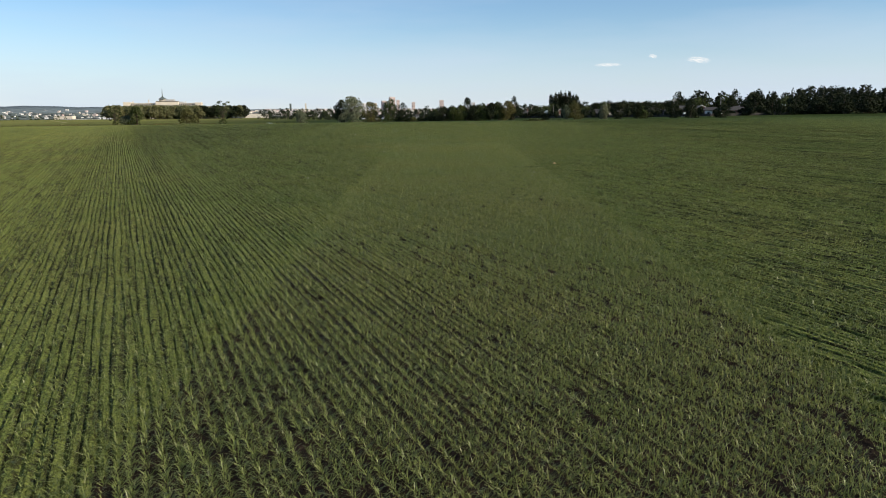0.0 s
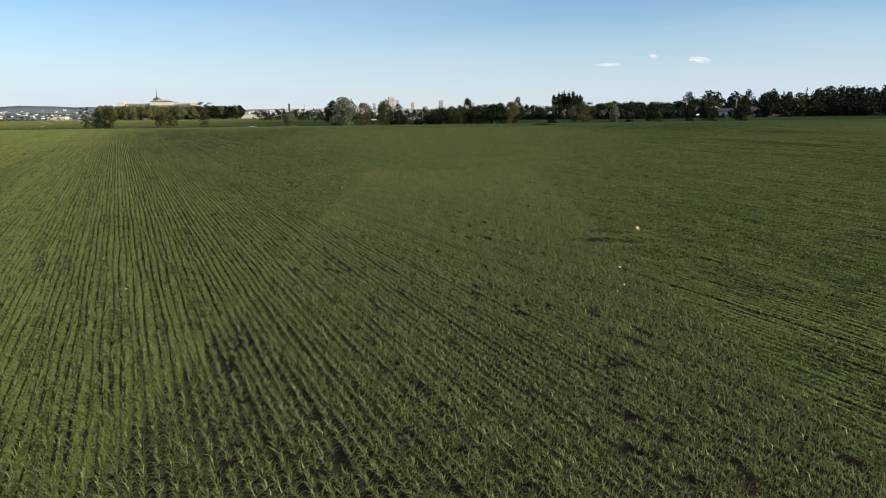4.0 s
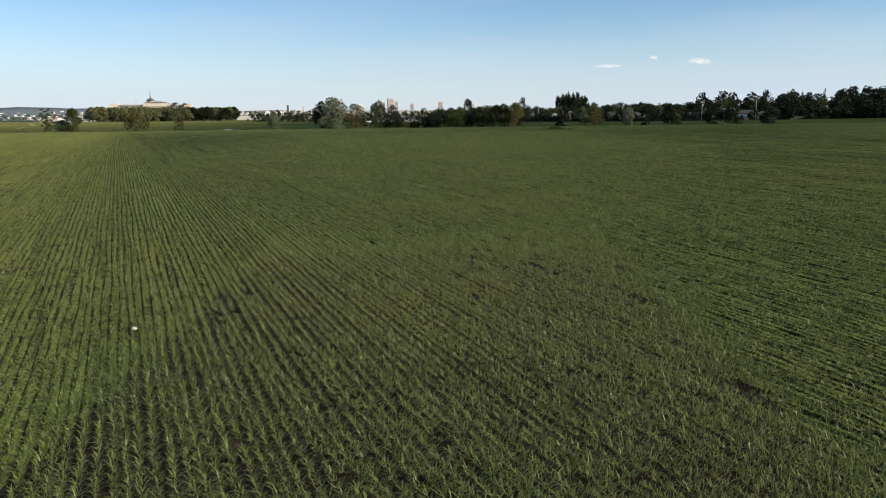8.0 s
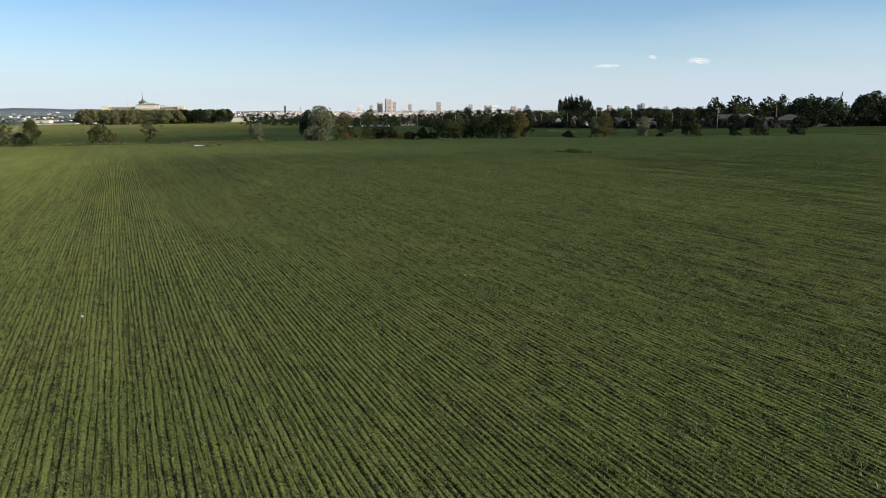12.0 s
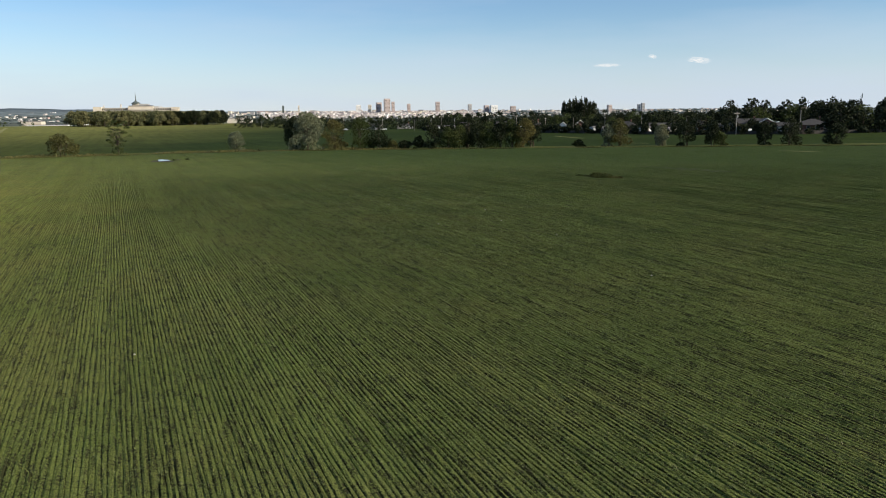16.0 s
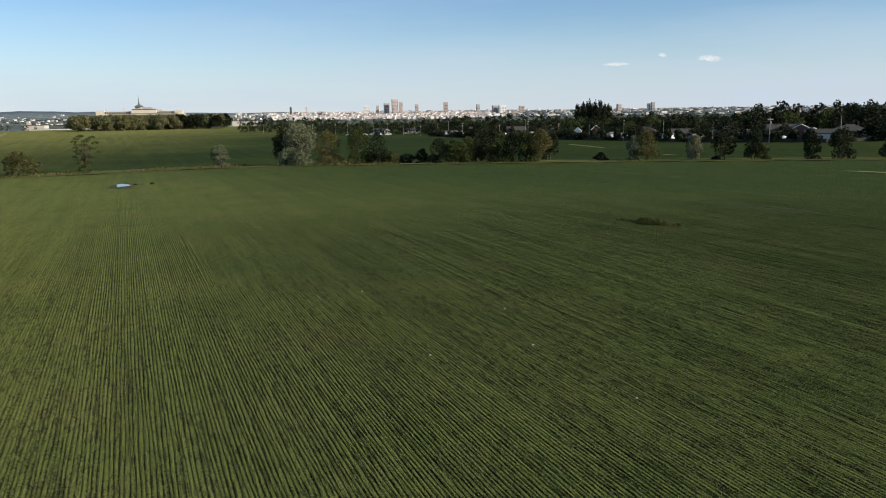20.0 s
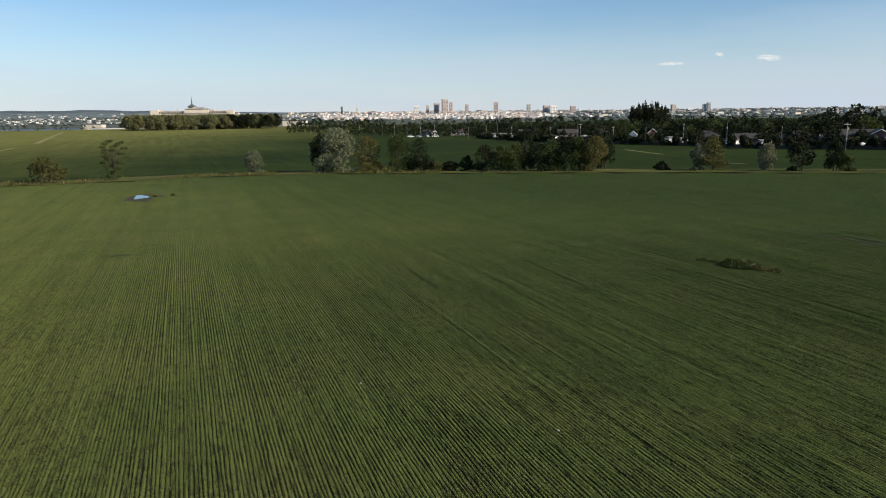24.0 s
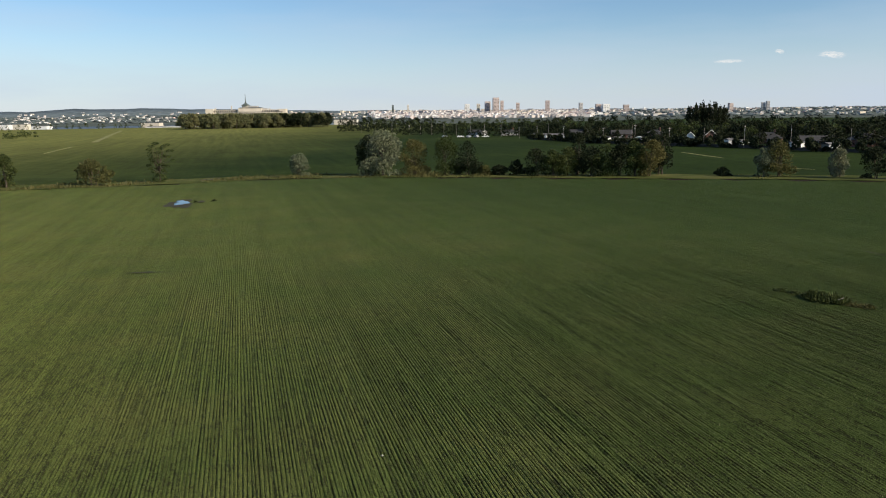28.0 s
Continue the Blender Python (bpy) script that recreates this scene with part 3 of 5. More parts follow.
def broad_lobes(h, w, seed, low=0.12, n=9):
    r = random.Random(seed)
    out = [(0, 0, h * 0.56, w * 0.36, h * 0.38)]
    for k in range(n):
        a = k * 2.4 + r.uniform(-0.4, 0.4)
        t = r.uniform(low, 0.86)
        reach = w * 0.33 * math.sin(math.pi * min(1, 0.25 + t * 0.8)) * r.uniform(0.75, 1.25)
        out.append((math.cos(a) * reach, math.sin(a) * reach, h * t, w * r.uniform(0.15, 0.23), h * r.uniform(0.1, 0.17)))
    out.append((r.uniform(-0.1, 0.1) * w, 0, h * 0.88, w * 0.16, h * 0.12))
    return out


def layered_lobes(h, w, seed):
    """Flat sprays in layers, one over another, with gaps between them."""
    r = random.Random(seed)
    out = [(0.1, 0, h * 0.16, w * 0.22, h * 0.1), (0, 0.1, h * 0.5, w * 0.12, h * 0.3)]
    for k in range(26):
        a, t = k * 2.4, 0.26 + 0.7 * k / 25
        reach = w * (0.14 + 0.32 * math.sin(math.pi * (t - 0.15))) * r.uniform(0.4, 1.0)
        out.append((math.cos(a) * reach, math.sin(a) * reach, h * t, w * r.uniform(0.07, 0.13), h * 0.03))
    return out


def plume_lobes(h, w, seed):
    """Steep upright boughs that fan out a little and end in ragged points."""
    r = random.Random(seed)
    out = [(0, 0, h * 0.36, w * 0.26, h * 0.26)]
    for k in range(15):
        a, q = k * 2.4, r.uniform(0.1, 0.42)
        top = h * (1.02 - 0.5 * q * r.uniform(0.2, 1.2) - 0.16 * r.random())
        out.append((math.cos(a) * q * w, math.sin(a) * q * w, top * 0.72, w * r.uniform(0.08, 0.12), top * 0.26))
        out.append((math.cos(a) * q * w * 1.08, math.sin(a) * q * w * 1.08, top * 0.92, w * 0.035, top * 0.1))
    return out


def tree(name, label, h, w, mat, seed, count=1500, size=0.45, low=0.12, n=9, stems=1, girth=None, droop=0.0, category="tree", form="broad"):
    lobes = {"layered": layered_lobes, "plume": plume_lobes}[form](h, w, seed) if form != "broad" else broad_lobes(h, w, seed, low, n)
    t = thing(name, label, category)
    sub("trunk", trunk_mesh("trunk", h, girth or h * 0.022, lobes, seed, stems), t)
    sub("crown", crown_mesh("crown", lobes, count, size, mat, seed, droop), t)
    return t


def conifer(name, label, h, w, seed, count=600, mat="needle"):
    """A spire of whorled boughs."""
    lobes = []
    r = random.Random(seed)
    for k in range(14):
        t = 0.08 + 0.9 * k / 14
        for j in range(5 if t < 0.7 else 3):
            a = j * 1.257 + k + r.uniform(-0.3, 0.3)
            reach = w * 0.5 * (1 - t) * r.uniform(0.55, 1.0)
            lobes.append((math.cos(a) * reach, math.sin(a) * reach, h * t, w * 0.16 * (1.15 - t), h * 0.035))
    t = thing(name, label, "tree")
    sub("trunk", trunk_mesh("trunk", h * 1.25, h * 0.016, lobes[:6], seed), t)
    sub("crown", crown_mesh("crown", lobes, count, h * 0.07, mat, seed, 0.3), t)
    return t


def put(t, x, y, up=0.0, turn=0.0, scale=1.0, wide=None):
    w = wide or scale
    t.matrix_basis = Matrix.Translation(at(x, y, up)) @ Matrix.Rotation(turn, 4, "Z") @ Matrix.Diagonal((w, w, scale, 1))
    return t


def again(t, x, y, up=0.0, turn=0.0, scale=1.0, wide=None, label=""):
    w = wide or scale
    c = copy_thing(t, Matrix.Translation(at(x, y, up)) @ Matrix.Rotation(turn, 4, "Z") @ Matrix.Diagonal((w / t.scale[0], w / t.scale[1], scale / t.scale[2], 1)))
    if label:
        c["label"] = label
    return c


# ---- the hedgerow along the ditch ----
def on_line(side, past):
    """Plan place where a bearing from the path's end meets a line that follows the ditch."""
    d = 60.0
    while True:
        x, y = far(side, d)
        if y > float(edge_y(x)) + past:
            return x, y
        d += 0.25


KINDS = {
    "bushy": ("leaf_olive", 0.02, 8, 3, "olive green bush with many stems at the field edge", "bush"),
    "airy": ("leaf_mid", 0.2, 11, 1, "open-crowned young tree with layered branches by the ditch", "tree"),
    "silver": ("leaf_grey", 0.05, 8, 2, "small silvery-leaved tree standing in the ditch bank grass", "tree"),
    "green": ("leaf_mid", 0.06, 9, 2, "dense green hedgerow tree beside the ditch", "tree"),
    "dark": ("leaf_dark", 0.04, 9, 2, "dark green hedgerow tree leafy to the ground", "tree"),
    "olive": ("leaf_olive", 0.06, 9, 2, "brownish olive hedgerow tree with a loose crown", "tree"),
}
HEDGE = [
    (-0.587, 7, 7.2, 5.0, "green"), (-0.605, 9, 4.0, 5.0, "silver"), (-0.632, 8, 7.4, 4.6, "airy"), (-0.469, 5, 5.6, 7.4, "bushy"),
    (-0.379, 6, 8.8, 7.2, "airy"), (-0.192, 5, 5.7, 5.6, "silver"), (-0.037, 6, 8.7, 7.6, "olive"), (-0.100, 11, 9.6, 6.0, "dark"),
    (0.005, 6, 9.6, 6.4, "green"), (0.034, 7, 8.4, 5.8, "dark"), (0.057, 6, 2.8, 3.6, "bushy"), (0.077, 7, 3.0, 4.2, "dark"),
    (0.099, 7, 4.2, 3.4, "dark"), (0.126, 6, 6.4, 6.4, "dark"), (0.149, 5, 6.0, 5.4, "green"), (0.167, 6, 6.6, 5.6, "green"),
    (0.182, 11, 9.6, 4.6, "dark"), (0.200, 6, 6.8, 6.0, "dark"), (0.219, 7, 7.6, 6.6, "green"), (0.238, 6, 7.4, 6.0, "dark"),
]
HEDGE += [
    (0.259, 7, 8.0, 6.0, "green"), (0.279, 6, 8.2, 6.4, "olive"), (0.294, 12, 9.6, 4.4, "dark"), (0.377, 8, 2.6, 3.6, "dark"),
    (0.431, 7, 6.4, 4.2, "silver"), (0.452, 8, 8.0, 6.2, "olive"), (0.531, 8, 6.2, 4.6, "silver"), (0.580, 4, 6.2, 6.0, "dark"),
    (0.633, 4, 6.4, 4.6, "dark"), (0.649, 4, 3.8, 4.4, "green"), (0.739, 4, 6.2, 4.4, "dark"), (0.793, 4, 7.0, 5.4, "dark"), (0.890, 6, 5.6, 6.0, "dark"),
]
for i, (side, past, h, w, kind) in enumerate(HEDGE):
    mat, low, n, stems, label, cat = KINDS[kind]
    count = int(1500 + 44 * h * w)
    t = tree("bush" if cat == "bush" else "hedgerow_tree", label, h, w, mat, 40 + i, int(count * 0.7) if kind == "airy" else count, 0.24 if kind == "airy" else 0.31, low, n, stems, category=cat, form="layered" if kind == "airy" else "broad")
    t["group"] = "trees along the ditch"
    put(t, *on_line(side, past), turn=i * 1.3, scale=1.06, wide=1.0 if kind == "airy" else (1.05 if side > 0.33 else 1.12))
willow = tree("willow", "large silvery willow with drooping pale leaves by the ditch", 11.0, 10.4, "leaf_grey", 17, 4600, 0.46, 0.03, 16, 2, droop=0.5)
put(willow, *on_line(-0.079, 5), scale=1.04, wide=1.08)


# the bank: tall grass and weeds along the ditch, on both sides
def bank():
    n = 60000
    x = rng.uniform(-175, 190, n)
    # broad and tall on the dry side, mown short past the willow
    short = ease(-20, 20, x)
    past = rng.normal(6.5, 1.0, n) + rng.normal(0, 1.0, n) * (3.8 - 1.2 * short)
    y = edge_y(x) + past
    z = ground_z(x, y)
    clump = 0.5 + 0.5 * np.sin(x * 0.31) * np.sin(x * 0.13 + 2) + rng.uniform(-0.2, 0.4, n)
    h = (0.12 + 0.42 * np.clip(clump, 0, 1) ** 2) * rng.uniform(0.4, 1.4, n) * (1.15 - 0.65 * short)
    a = rng.uniform(0, 6.283, n)
    w = rng.uniform(0.05, 0.16, n)
    dx, dy = np.cos(a), np.sin(a)
    b = np.stack([x, y, z - 0.05], 1)
    side = np.stack([dx * w, dy * w, np.zeros(n)], 1)
    top = b + np.stack([rng.uniform(-0.3, 0.3, n), rng.uniform(-0.3, 0.3, n), h], 1)
    v = np.stack([b - side, b + side, top + side * 0.7, top - side * 0.7], 1).reshape(-1, 3)
    i = np.arange(n) * 4
    return mesh_of("bank_grass", v, np.stack([i, i + 1, i + 2, i + 3], 1), "blade")


tagged(new("bank_grass", bank()), "rough grass and weeds on the ditch bank", "grass", kind="stuff")


def strip(name, points, width, mat, lift, label, category, ragged=0.25, kind="structure"):
    """A ragged-edged band that follows the ground through plan points."""
    pts = []
    for (ax, ay), (bx, by) in zip(points, points[1:]):
        k = max(2, int(math.hypot(bx - ax, by - ay) / max(1.0, width)))
        pts += [(ax + (bx - ax) * i / k, ay + (by - ay) * i / k) for i in range(k)]
    pts.append(points[-1])
    r = random.Random(len(pts))
    v, f = [], []
    for i, (x, y) in enumerate(pts):
        px_, py_ = pts[max(0, i - 1)], pts[min(len(pts) - 1, i + 1)]
        d = Vector((py_[0] - px_[0], py_[1] - px_[1])).normalized()
        taper = min(1.0, 0.15 + i * 0.5, 0.15 + (len(pts) - 1 - i) * 0.5)
        for s in (-1, 1):
            o = s * width / 2 * taper * r.uniform(1 - ragged, 1 + ragged)
            v.append(at(x - d.y * o, y + d.x * o, lift))
        if i:
            f.append([2 * i - 2, 2 * i - 1, 2 * i + 1, 2 * i])
    return tagged(new(name, mesh_of(name, v, f, mat, True)), label, category, kind=kind)


xs = np.linspace(-180, 195, 60)
strip("verge", [(float(x), float(edge_y(x)) + 5.5) for x in xs], 15.0, "rough_grass", 0.14, "strip of rough grass along the ditch", "verge", 0.12)
strip("dirt_track", [far(-0.463, 520), far(-0.452, 600), far(-0.437, 760), far(-0.424, 960)], 3.6, "dry_soil", 0.06, "pale worn dirt track over the far field", "track")
strip("dirt_track", [far(-0.531, 372), far(-0.511, 410), far(-0.491, 452)], 1.7, "dry_soil", 0.07, "short pale branch of the dirt track", "track")
strip("bare_patch", [far(-0.323, 519), far(-0.310, 523)], 6.0, "dry_soil", 0.06, "pale bare spot in the far field", "soil")
strip("bare_patch", [far(0.319, 265), far(0.351, 245), far(0.377, 232)], 1.1, "dry_soil", 0.06, "pale bare streak in the far field", "soil")
strip("bare_patch", [far(0.463, 200), far(0.500, 196)], 1.8, "dry_soil", 0.06, "pale bare strip behind the ditch", "soil")
for ox, oy, wid in ((0, 0, 0.34), (1.7, -0.4, 0.26), (-2.6, 3.5, 0.22)):
    strip("bare_track", [(33.5 + ox, 192.6 + oy), (35.8 + ox, 187.0 + oy), (38.3 + ox, 181.1 + oy)], wid, "mud", 0.13, "dark thin line of missed crop along the rows", "soil", 0.5)
strip("flattened_crop", [(69.3, 234.0), (71.4, 230.6), (73.6, 226.4)], 1.5, "dry_soil", 0.3, "pale flattened streak in the cereal field", "crop")
for i, (side, dist) in enumerate([(-0.308, 171), (-0.322, 169), (-0.297, 172)]):
    log = thing("fallen_branch", "bleached fallen branch lying on the ditch bank", "branch", "fallen branches")
    bm = bmesh.new()
    tube(bm, (-1.6, 0, 0.15), (1.5, 0.3, 0.4), 0.16, 0.09)
    tube(bm, (0.3, 0.1, 0.25), (1.6, -0.8, 0.9), 0.08, 0.03, 5)
    tube(bm, (-0.4, 0.1, 0.25), (0.4, 0.9, 1.0), 0.07, 0.03, 5)
    part("limb", bm, "fence", log)
    put(log, *on_line(side, 3.5 + i), turn=0.4 + i * 1.1)


# ---- in the field: stone on bare soil, weedy clump, puddle ----
def rock(name, size, seed, label, mat="stone"):
    bm = bmesh.new()
    bmesh.ops.create_icosphere(bm, subdivisions=3, radius=1)
    for v in bm.verts:
        k = 1 + 0.28 * noise.noise(v.co * 1.3 + Vector((seed, 0, 0))) + 0.08 * noise.noise(v.co * 4)
        v.co = Vector((v.co.x * size[0], v.co.y * size[1], v.co.z * size[2])) * k
    for f in bm.faces:
        f.smooth = True
    me = bpy.data.meshes.new(name)
    bm.to_mesh(me)
    bm.free()
    me.materials.append(M[mat])
    return tagged(new(name, me), label, "stone")


stone = rock("field_stone", (0.088, 0.08, 0.085), 3.0, "pale tan field stone lying on bare soil")
stone.location = at(6.45, 43.1, 0.05)
r2 = random.Random(5)
clod = rock("soil_clod", (0.09, 0.08, 0.06), 8.0, "dark clod of turned soil", "mud")
clod.location = at(5.8, 41.6, 0.02)
clod["group"] = "clods round the stone"
for i in range(22):
    bx, by, br = BARE[i % 6]
    a, q = r2.uniform(0, 6.28), br * 1.2 * r2.random() ** 0.5
    s = r2.uniform(0.25, 0.8)
    copy_thing(clod, Matrix.Translation(at(bx + 1.4 * q * math.cos(a), by + q * math.sin(a), 0.02)) @ Matrix.Rotation(a, 4, "Z") @ Matrix.Scale(s, 4))
chip = rock("pale_stone", (0.045, 0.036, 0.03), 6.0, "small pale stone lying between the crop rows", "chip")
chip.location = at(-4.3, 55.2, 0.1)
chip["group"] = "stones in the field"
for cx, cy, s in [(-10.1, 87.3, 1.8), (4.6, 37.5, 1.2), (4.3, 35.8, 0.9), (2.2, 92.4, 1.2), (6.2, 140.2, 1.7), (-2.9, 151.3, 1.5), (9.3, 133.6, 1.5), (5.4, 146.6, 1.6), (-9.0, 110.0, 1.3), (12.0, 121.0, 1.5), (-6.5, 36.0, 0.9), (1.5, 139.0, 1.6)]:
    copy_thing(chip, Matrix.Translation(at(cx, cy, 0.12)) @ Matrix.Rotation(cx, 4, "Z") @ Matrix.Scale(0.7 * s, 4))


def weeds(name, spots, count, height, mat, label, category="weeds"):
    """A clump of rank stems and leaves round plan spots (x, y, radius)."""
    v, n = [], count
    pick = rng.integers(0, len(spots), n)
    S = np.array(spots)[pick]
    a, q = rng.uniform(0, 6.283, n), np.sqrt(rng.random(n))
    x, y = S[:, 0] + np.cos(a) * q * S[:, 2], S[:, 1] + np.sin(a) * q * S[:, 2]
    h = height * (1.15 - q * 0.7) * rng.uniform(0.3, 1.1, n)
    z = ground_z(x, y)
    b = rng.uniform(0, 6.283, n)
    w = rng.uniform(0.02, 0.055, n)
    side = np.stack([np.cos(b) * w, np.sin(b) * w, np.zeros(n)], 1)
    base = np.stack([x, y, z + h * rng.uniform(0, 0.5, n)], 1)
    top = base + np.stack([rng.normal(0, 0.14, n), rng.normal(0, 0.14, n), h * 0.6], 1)
    v = np.stack([base - side * 0.5, base + side * 0.5, top + side, top - side], 1).reshape(-1, 3)
    i = np.arange(n) * 4
    me = mesh_of(name, v, np.stack([i, i + 1, i + 2, i + 3], 1), mat)
    return tagged(new(name, me), label, category)


weeds("weed_clump", [(20.9, 177.6, 0.6), (21.1, 177.2, 0.85), (21.6, 176.8, 0.95), (22.0, 176.5, 0.75)], 6500, 0.62, "leaf_mid", "dark green rank weed thicket standing in the cereal")
weeds("dry_weeds", [(22.7, 175.7, 0.6), (23.4, 175.2, 0.5)], 500, 0.34, "leaf_olive", "yellowish dry weeds beside the dark thicket")
weeds("weed_fringe", [(20.1, 178.9, 0.6), (19.4, 179.6, 0.5)], 420, 0.3, "leaf_mid", "thin dark weeds trailing off along the rows")
dead = thing("dead_stick", "bleached dead stick lying in the weed thicket", "branch")
bm = bmesh.new()
tube(bm, (-0.2, 0, 0.95), (0.2, 0.1, 1.08), 0.018, 0.012, 6)
part("stick", bm, "pole", dead)
put(dead, 22.1, 176.0, up=-0.6)


def blob(name, cx, cy, rx, ry, mat, lift, label, category, seed, kind="structure", rough=0.18):
    r = random.Random(seed)
    k = 40
    v = [at(cx, cy, lift)]
    for i in range(k):
        a = i * 2 * math.pi / k
        q = 1 + rough * math.sin(3 * a + seed) + rough * 0.6 * math.sin(7 * a + seed * 2) + r.uniform(-0.05, 0.05)
        # the long side lies along the drilled rows
        e, g = math.cos(a) * rx * q, math.sin(a) * ry * q
        p = (cx + e * math.cos(RA) - g * math.sin(RA), cy + e * math.sin(RA) + g * math.cos(RA))
        v.append((*p, v[0][2]) if mat == "water" else at(*p, lift))
    f = [[0, 1 + i, 1 + (i + 1) % k] for i in range(k)]
    return tagged(new(name, mesh_of(name, v, f, mat)), label, category, kind=kind)


blob("mud_patch", -53.0, 233.4, 1.9, 6.4, "mud", 0.115, "dark wet mud round the puddle", "mud", 4)
blob("mud_patch", -50.9, 236.4, 0.5, 1.7, "mud", 0.14, "dark wet mud tail beside the puddle", "mud", 9)
blob("puddle", -53.2, 234.2, 1.05, 3.0, "water", 0.19, "shallow puddle that mirrors the pale sky", "puddle", 2)
weeds("puddle_weeds", [(-51.5, 235.6, 0.35), (-49.4, 237.4, 0.45)], 120, 0.5, "leaf_dark", "dark weeds at the muddy rim of the puddle")
strip("bare_track", [(-31.4, 182.0), (-29.8, 182.5), (-28.0, 182.6)], 0.4, "mud", 0.12, "dark thin line across the cereal rows", "soil", 0.6)


# ---- houses behind the far field ----
def gable_roof(bm, w, d, z, rise, over=0.4, ridge="x"):
    """A pitched roof slab with eaves, its ridge along x or y."""
    hw, hd, t = w / 2 + over, d / 2 + over, 0.18
    if ridge == "x":
        prof = [(-hd, z - 0.1), (0, z + rise), (hd, z - 0.1)]
        pt = lambda s, p: (s * hw, p[0], p[1])
    else:
        prof = [(-hw, z - 0.1), (0, z + rise), (hw, z - 0.1)]
        pt = lambda s, p: (p[0], s * hd, p[1])
    for a, b in ((0, 1), (1, 2)):
        q = [pt(-1, prof[a]), pt(1, prof[a]), pt(1, prof[b]), pt(-1, prof[b])]
        lo = [bm.verts.new(p) for p in q]
        hi = [bm.verts.new((p[0], p[1], p[2] + t)) for p in q]
        bm.faces.new(hi)
        bm.faces.new(lo[::-1])
        for i in range(4):
            j = (i + 1) % 4
            bm.faces.new((lo[i], lo[j], hi[j], hi[i]))
    bmesh.ops.recalc_face_normals(bm, faces=bm.faces)
    return bm


def hip_roof(bm, w, d, z, rise, over=0.5):
    hw, hd = w / 2 + over, d / 2 + over
    r = max(0.2, hw - hd)
    base = [bm.verts.new(p) for p in ((-hw, -hd, z), (hw, -hd, z), (hw, hd, z), (-hw, hd, z))]
    a, b = bm.verts.new((-r, 0, z + rise)), bm.verts.new((r, 0, z + rise))
    bm.faces.new((base[0], base[1], b, a))
    bm.faces.new((base[1], base[2], b))
    bm.faces.new((base[2], base[3], a, b))
    bm.faces.new((base[3], base[0], a))
    bm.faces.new(base[::-1])
    return bm


def house(x, y, w, d, h, roof="gable_x", rise=2.2, wall="white_wall", tiles="dark_roof", turn=0.0, label="", chimney=True, floors=1, name="house"):
    t = thing(name, label, "house" if name == "house" else name, "houses behind the field" if name == "house" else "")
    body = box(bmesh.new(), (w, d, h + 0.6), (0, 0, -0.6))
    ax = roof[-1]
    if roof.startswith("gable"):
        hw, hd = w / 2, d / 2
        ends = [((-hw, -hd, h), (-hw, hd, h), (-hw, 0, h + rise)), ((hw, -hd, h), (hw, hd, h), (hw, 0, h + rise))] if ax == "x" else [((-hw, -hd, h), (hw, -hd, h), (0, -hd, h + rise)), ((-hw, hd, h), (hw, hd, h), (0, hd, h + rise))]
        for e in ends:
            body.faces.new([body.verts.new(p) for p in e])
    part("wall", body, wall, t)
    rf = part("roof", gable_roof(bmesh.new(), w, d, h, rise, ridge=ax) if roof.startswith("gable") else hip_roof(bmesh.new(), w, d, h, rise), tiles, t)
    if chimney:
        part("chimney", box(bmesh.new(), (0.6, 0.6, rise + 1.0), (w * 0.22, 0.3, h)), "brick_wall", rf, "brick chimney")
    if roof == "gable_y":
        for s in (-1, 1):
            bm = bmesh.new()
            hw = w / 2 + 0.4
            for e in (-1, 1):
                tube(bm, (e * hw, s * (d / 2 + 0.42), h - 0.05), (0, s * (d / 2 + 0.42), h + rise + 0.06), 0.13, 0.13, 4)
            part("bargeboard", bm, "white_wall", t, "white painted gable edge")
    step = max(2.4, w / max(1, int(w / 3)))
    for fl in range(floors):
        z = 0.9 + fl * 2.6
        k = int(w / step)
        for i in range(k):
            wx = (i - (k - 1) / 2) * step
            win = part("window", box(bmesh.new(), (1.25, 0.12, 1.25), (wx, -d / 2 - 0.02, z)), "white_wall", t)
            part("pane", box(bmesh.new(), (1.0, 0.06, 1.0), (wx, -d / 2 - 0.07, z + 0.12)), "pane", win)
    part("door", box(bmesh.new(), (0.95, 0.1, 2.05), (w / 2 - 0.9, -d / 2 - 0.02, 0)), "dark_roof", t)
    t.matrix_basis = Matrix.Translation(at(x, y)) @ Matrix.Rotation(turn, 4, "Z")
    return t


garage = house(127.5, 355, 7.0, 6.0, 2.7, "gable_x", 1.3, "white_wall", "dark_roof", -0.5, "white-sided garage with a dark shingled roof", False, 1)
house(127.0, 390, 10.0, 8.0, 3.2, "gable_x", 1.9, "brick_wall", "dark_roof", -0.3, "dark-roofed house with a wide white eave", True, 1)
house(131.6, 384, 6.4, 8.0, 3.4, "gable_y", 1.8, "brick_wall", "dark_roof", -0.3, "house with a white-edged gable and dark roof", False, 1)
house(132.4, 376, 5.0, 6.0, 2.7, "gable_y", 1.3, "brick_wall", "dark_roof", -0.3, "small house with a white-edged gable", False, 1)
house(150, 384, 12.0, 10.0, 2.4, "hip", 2.3, "brick_wall", "dark_roof", -0.4, "bungalow with a big dark hipped roof", True, 1)
house(119.5, 392, 7.0, 6.0, 2.4, "gable_x", 1.0, "brick_wall", "grey_roof", -0.25, "small low house with a pale flat-pitched roof", False, 1)
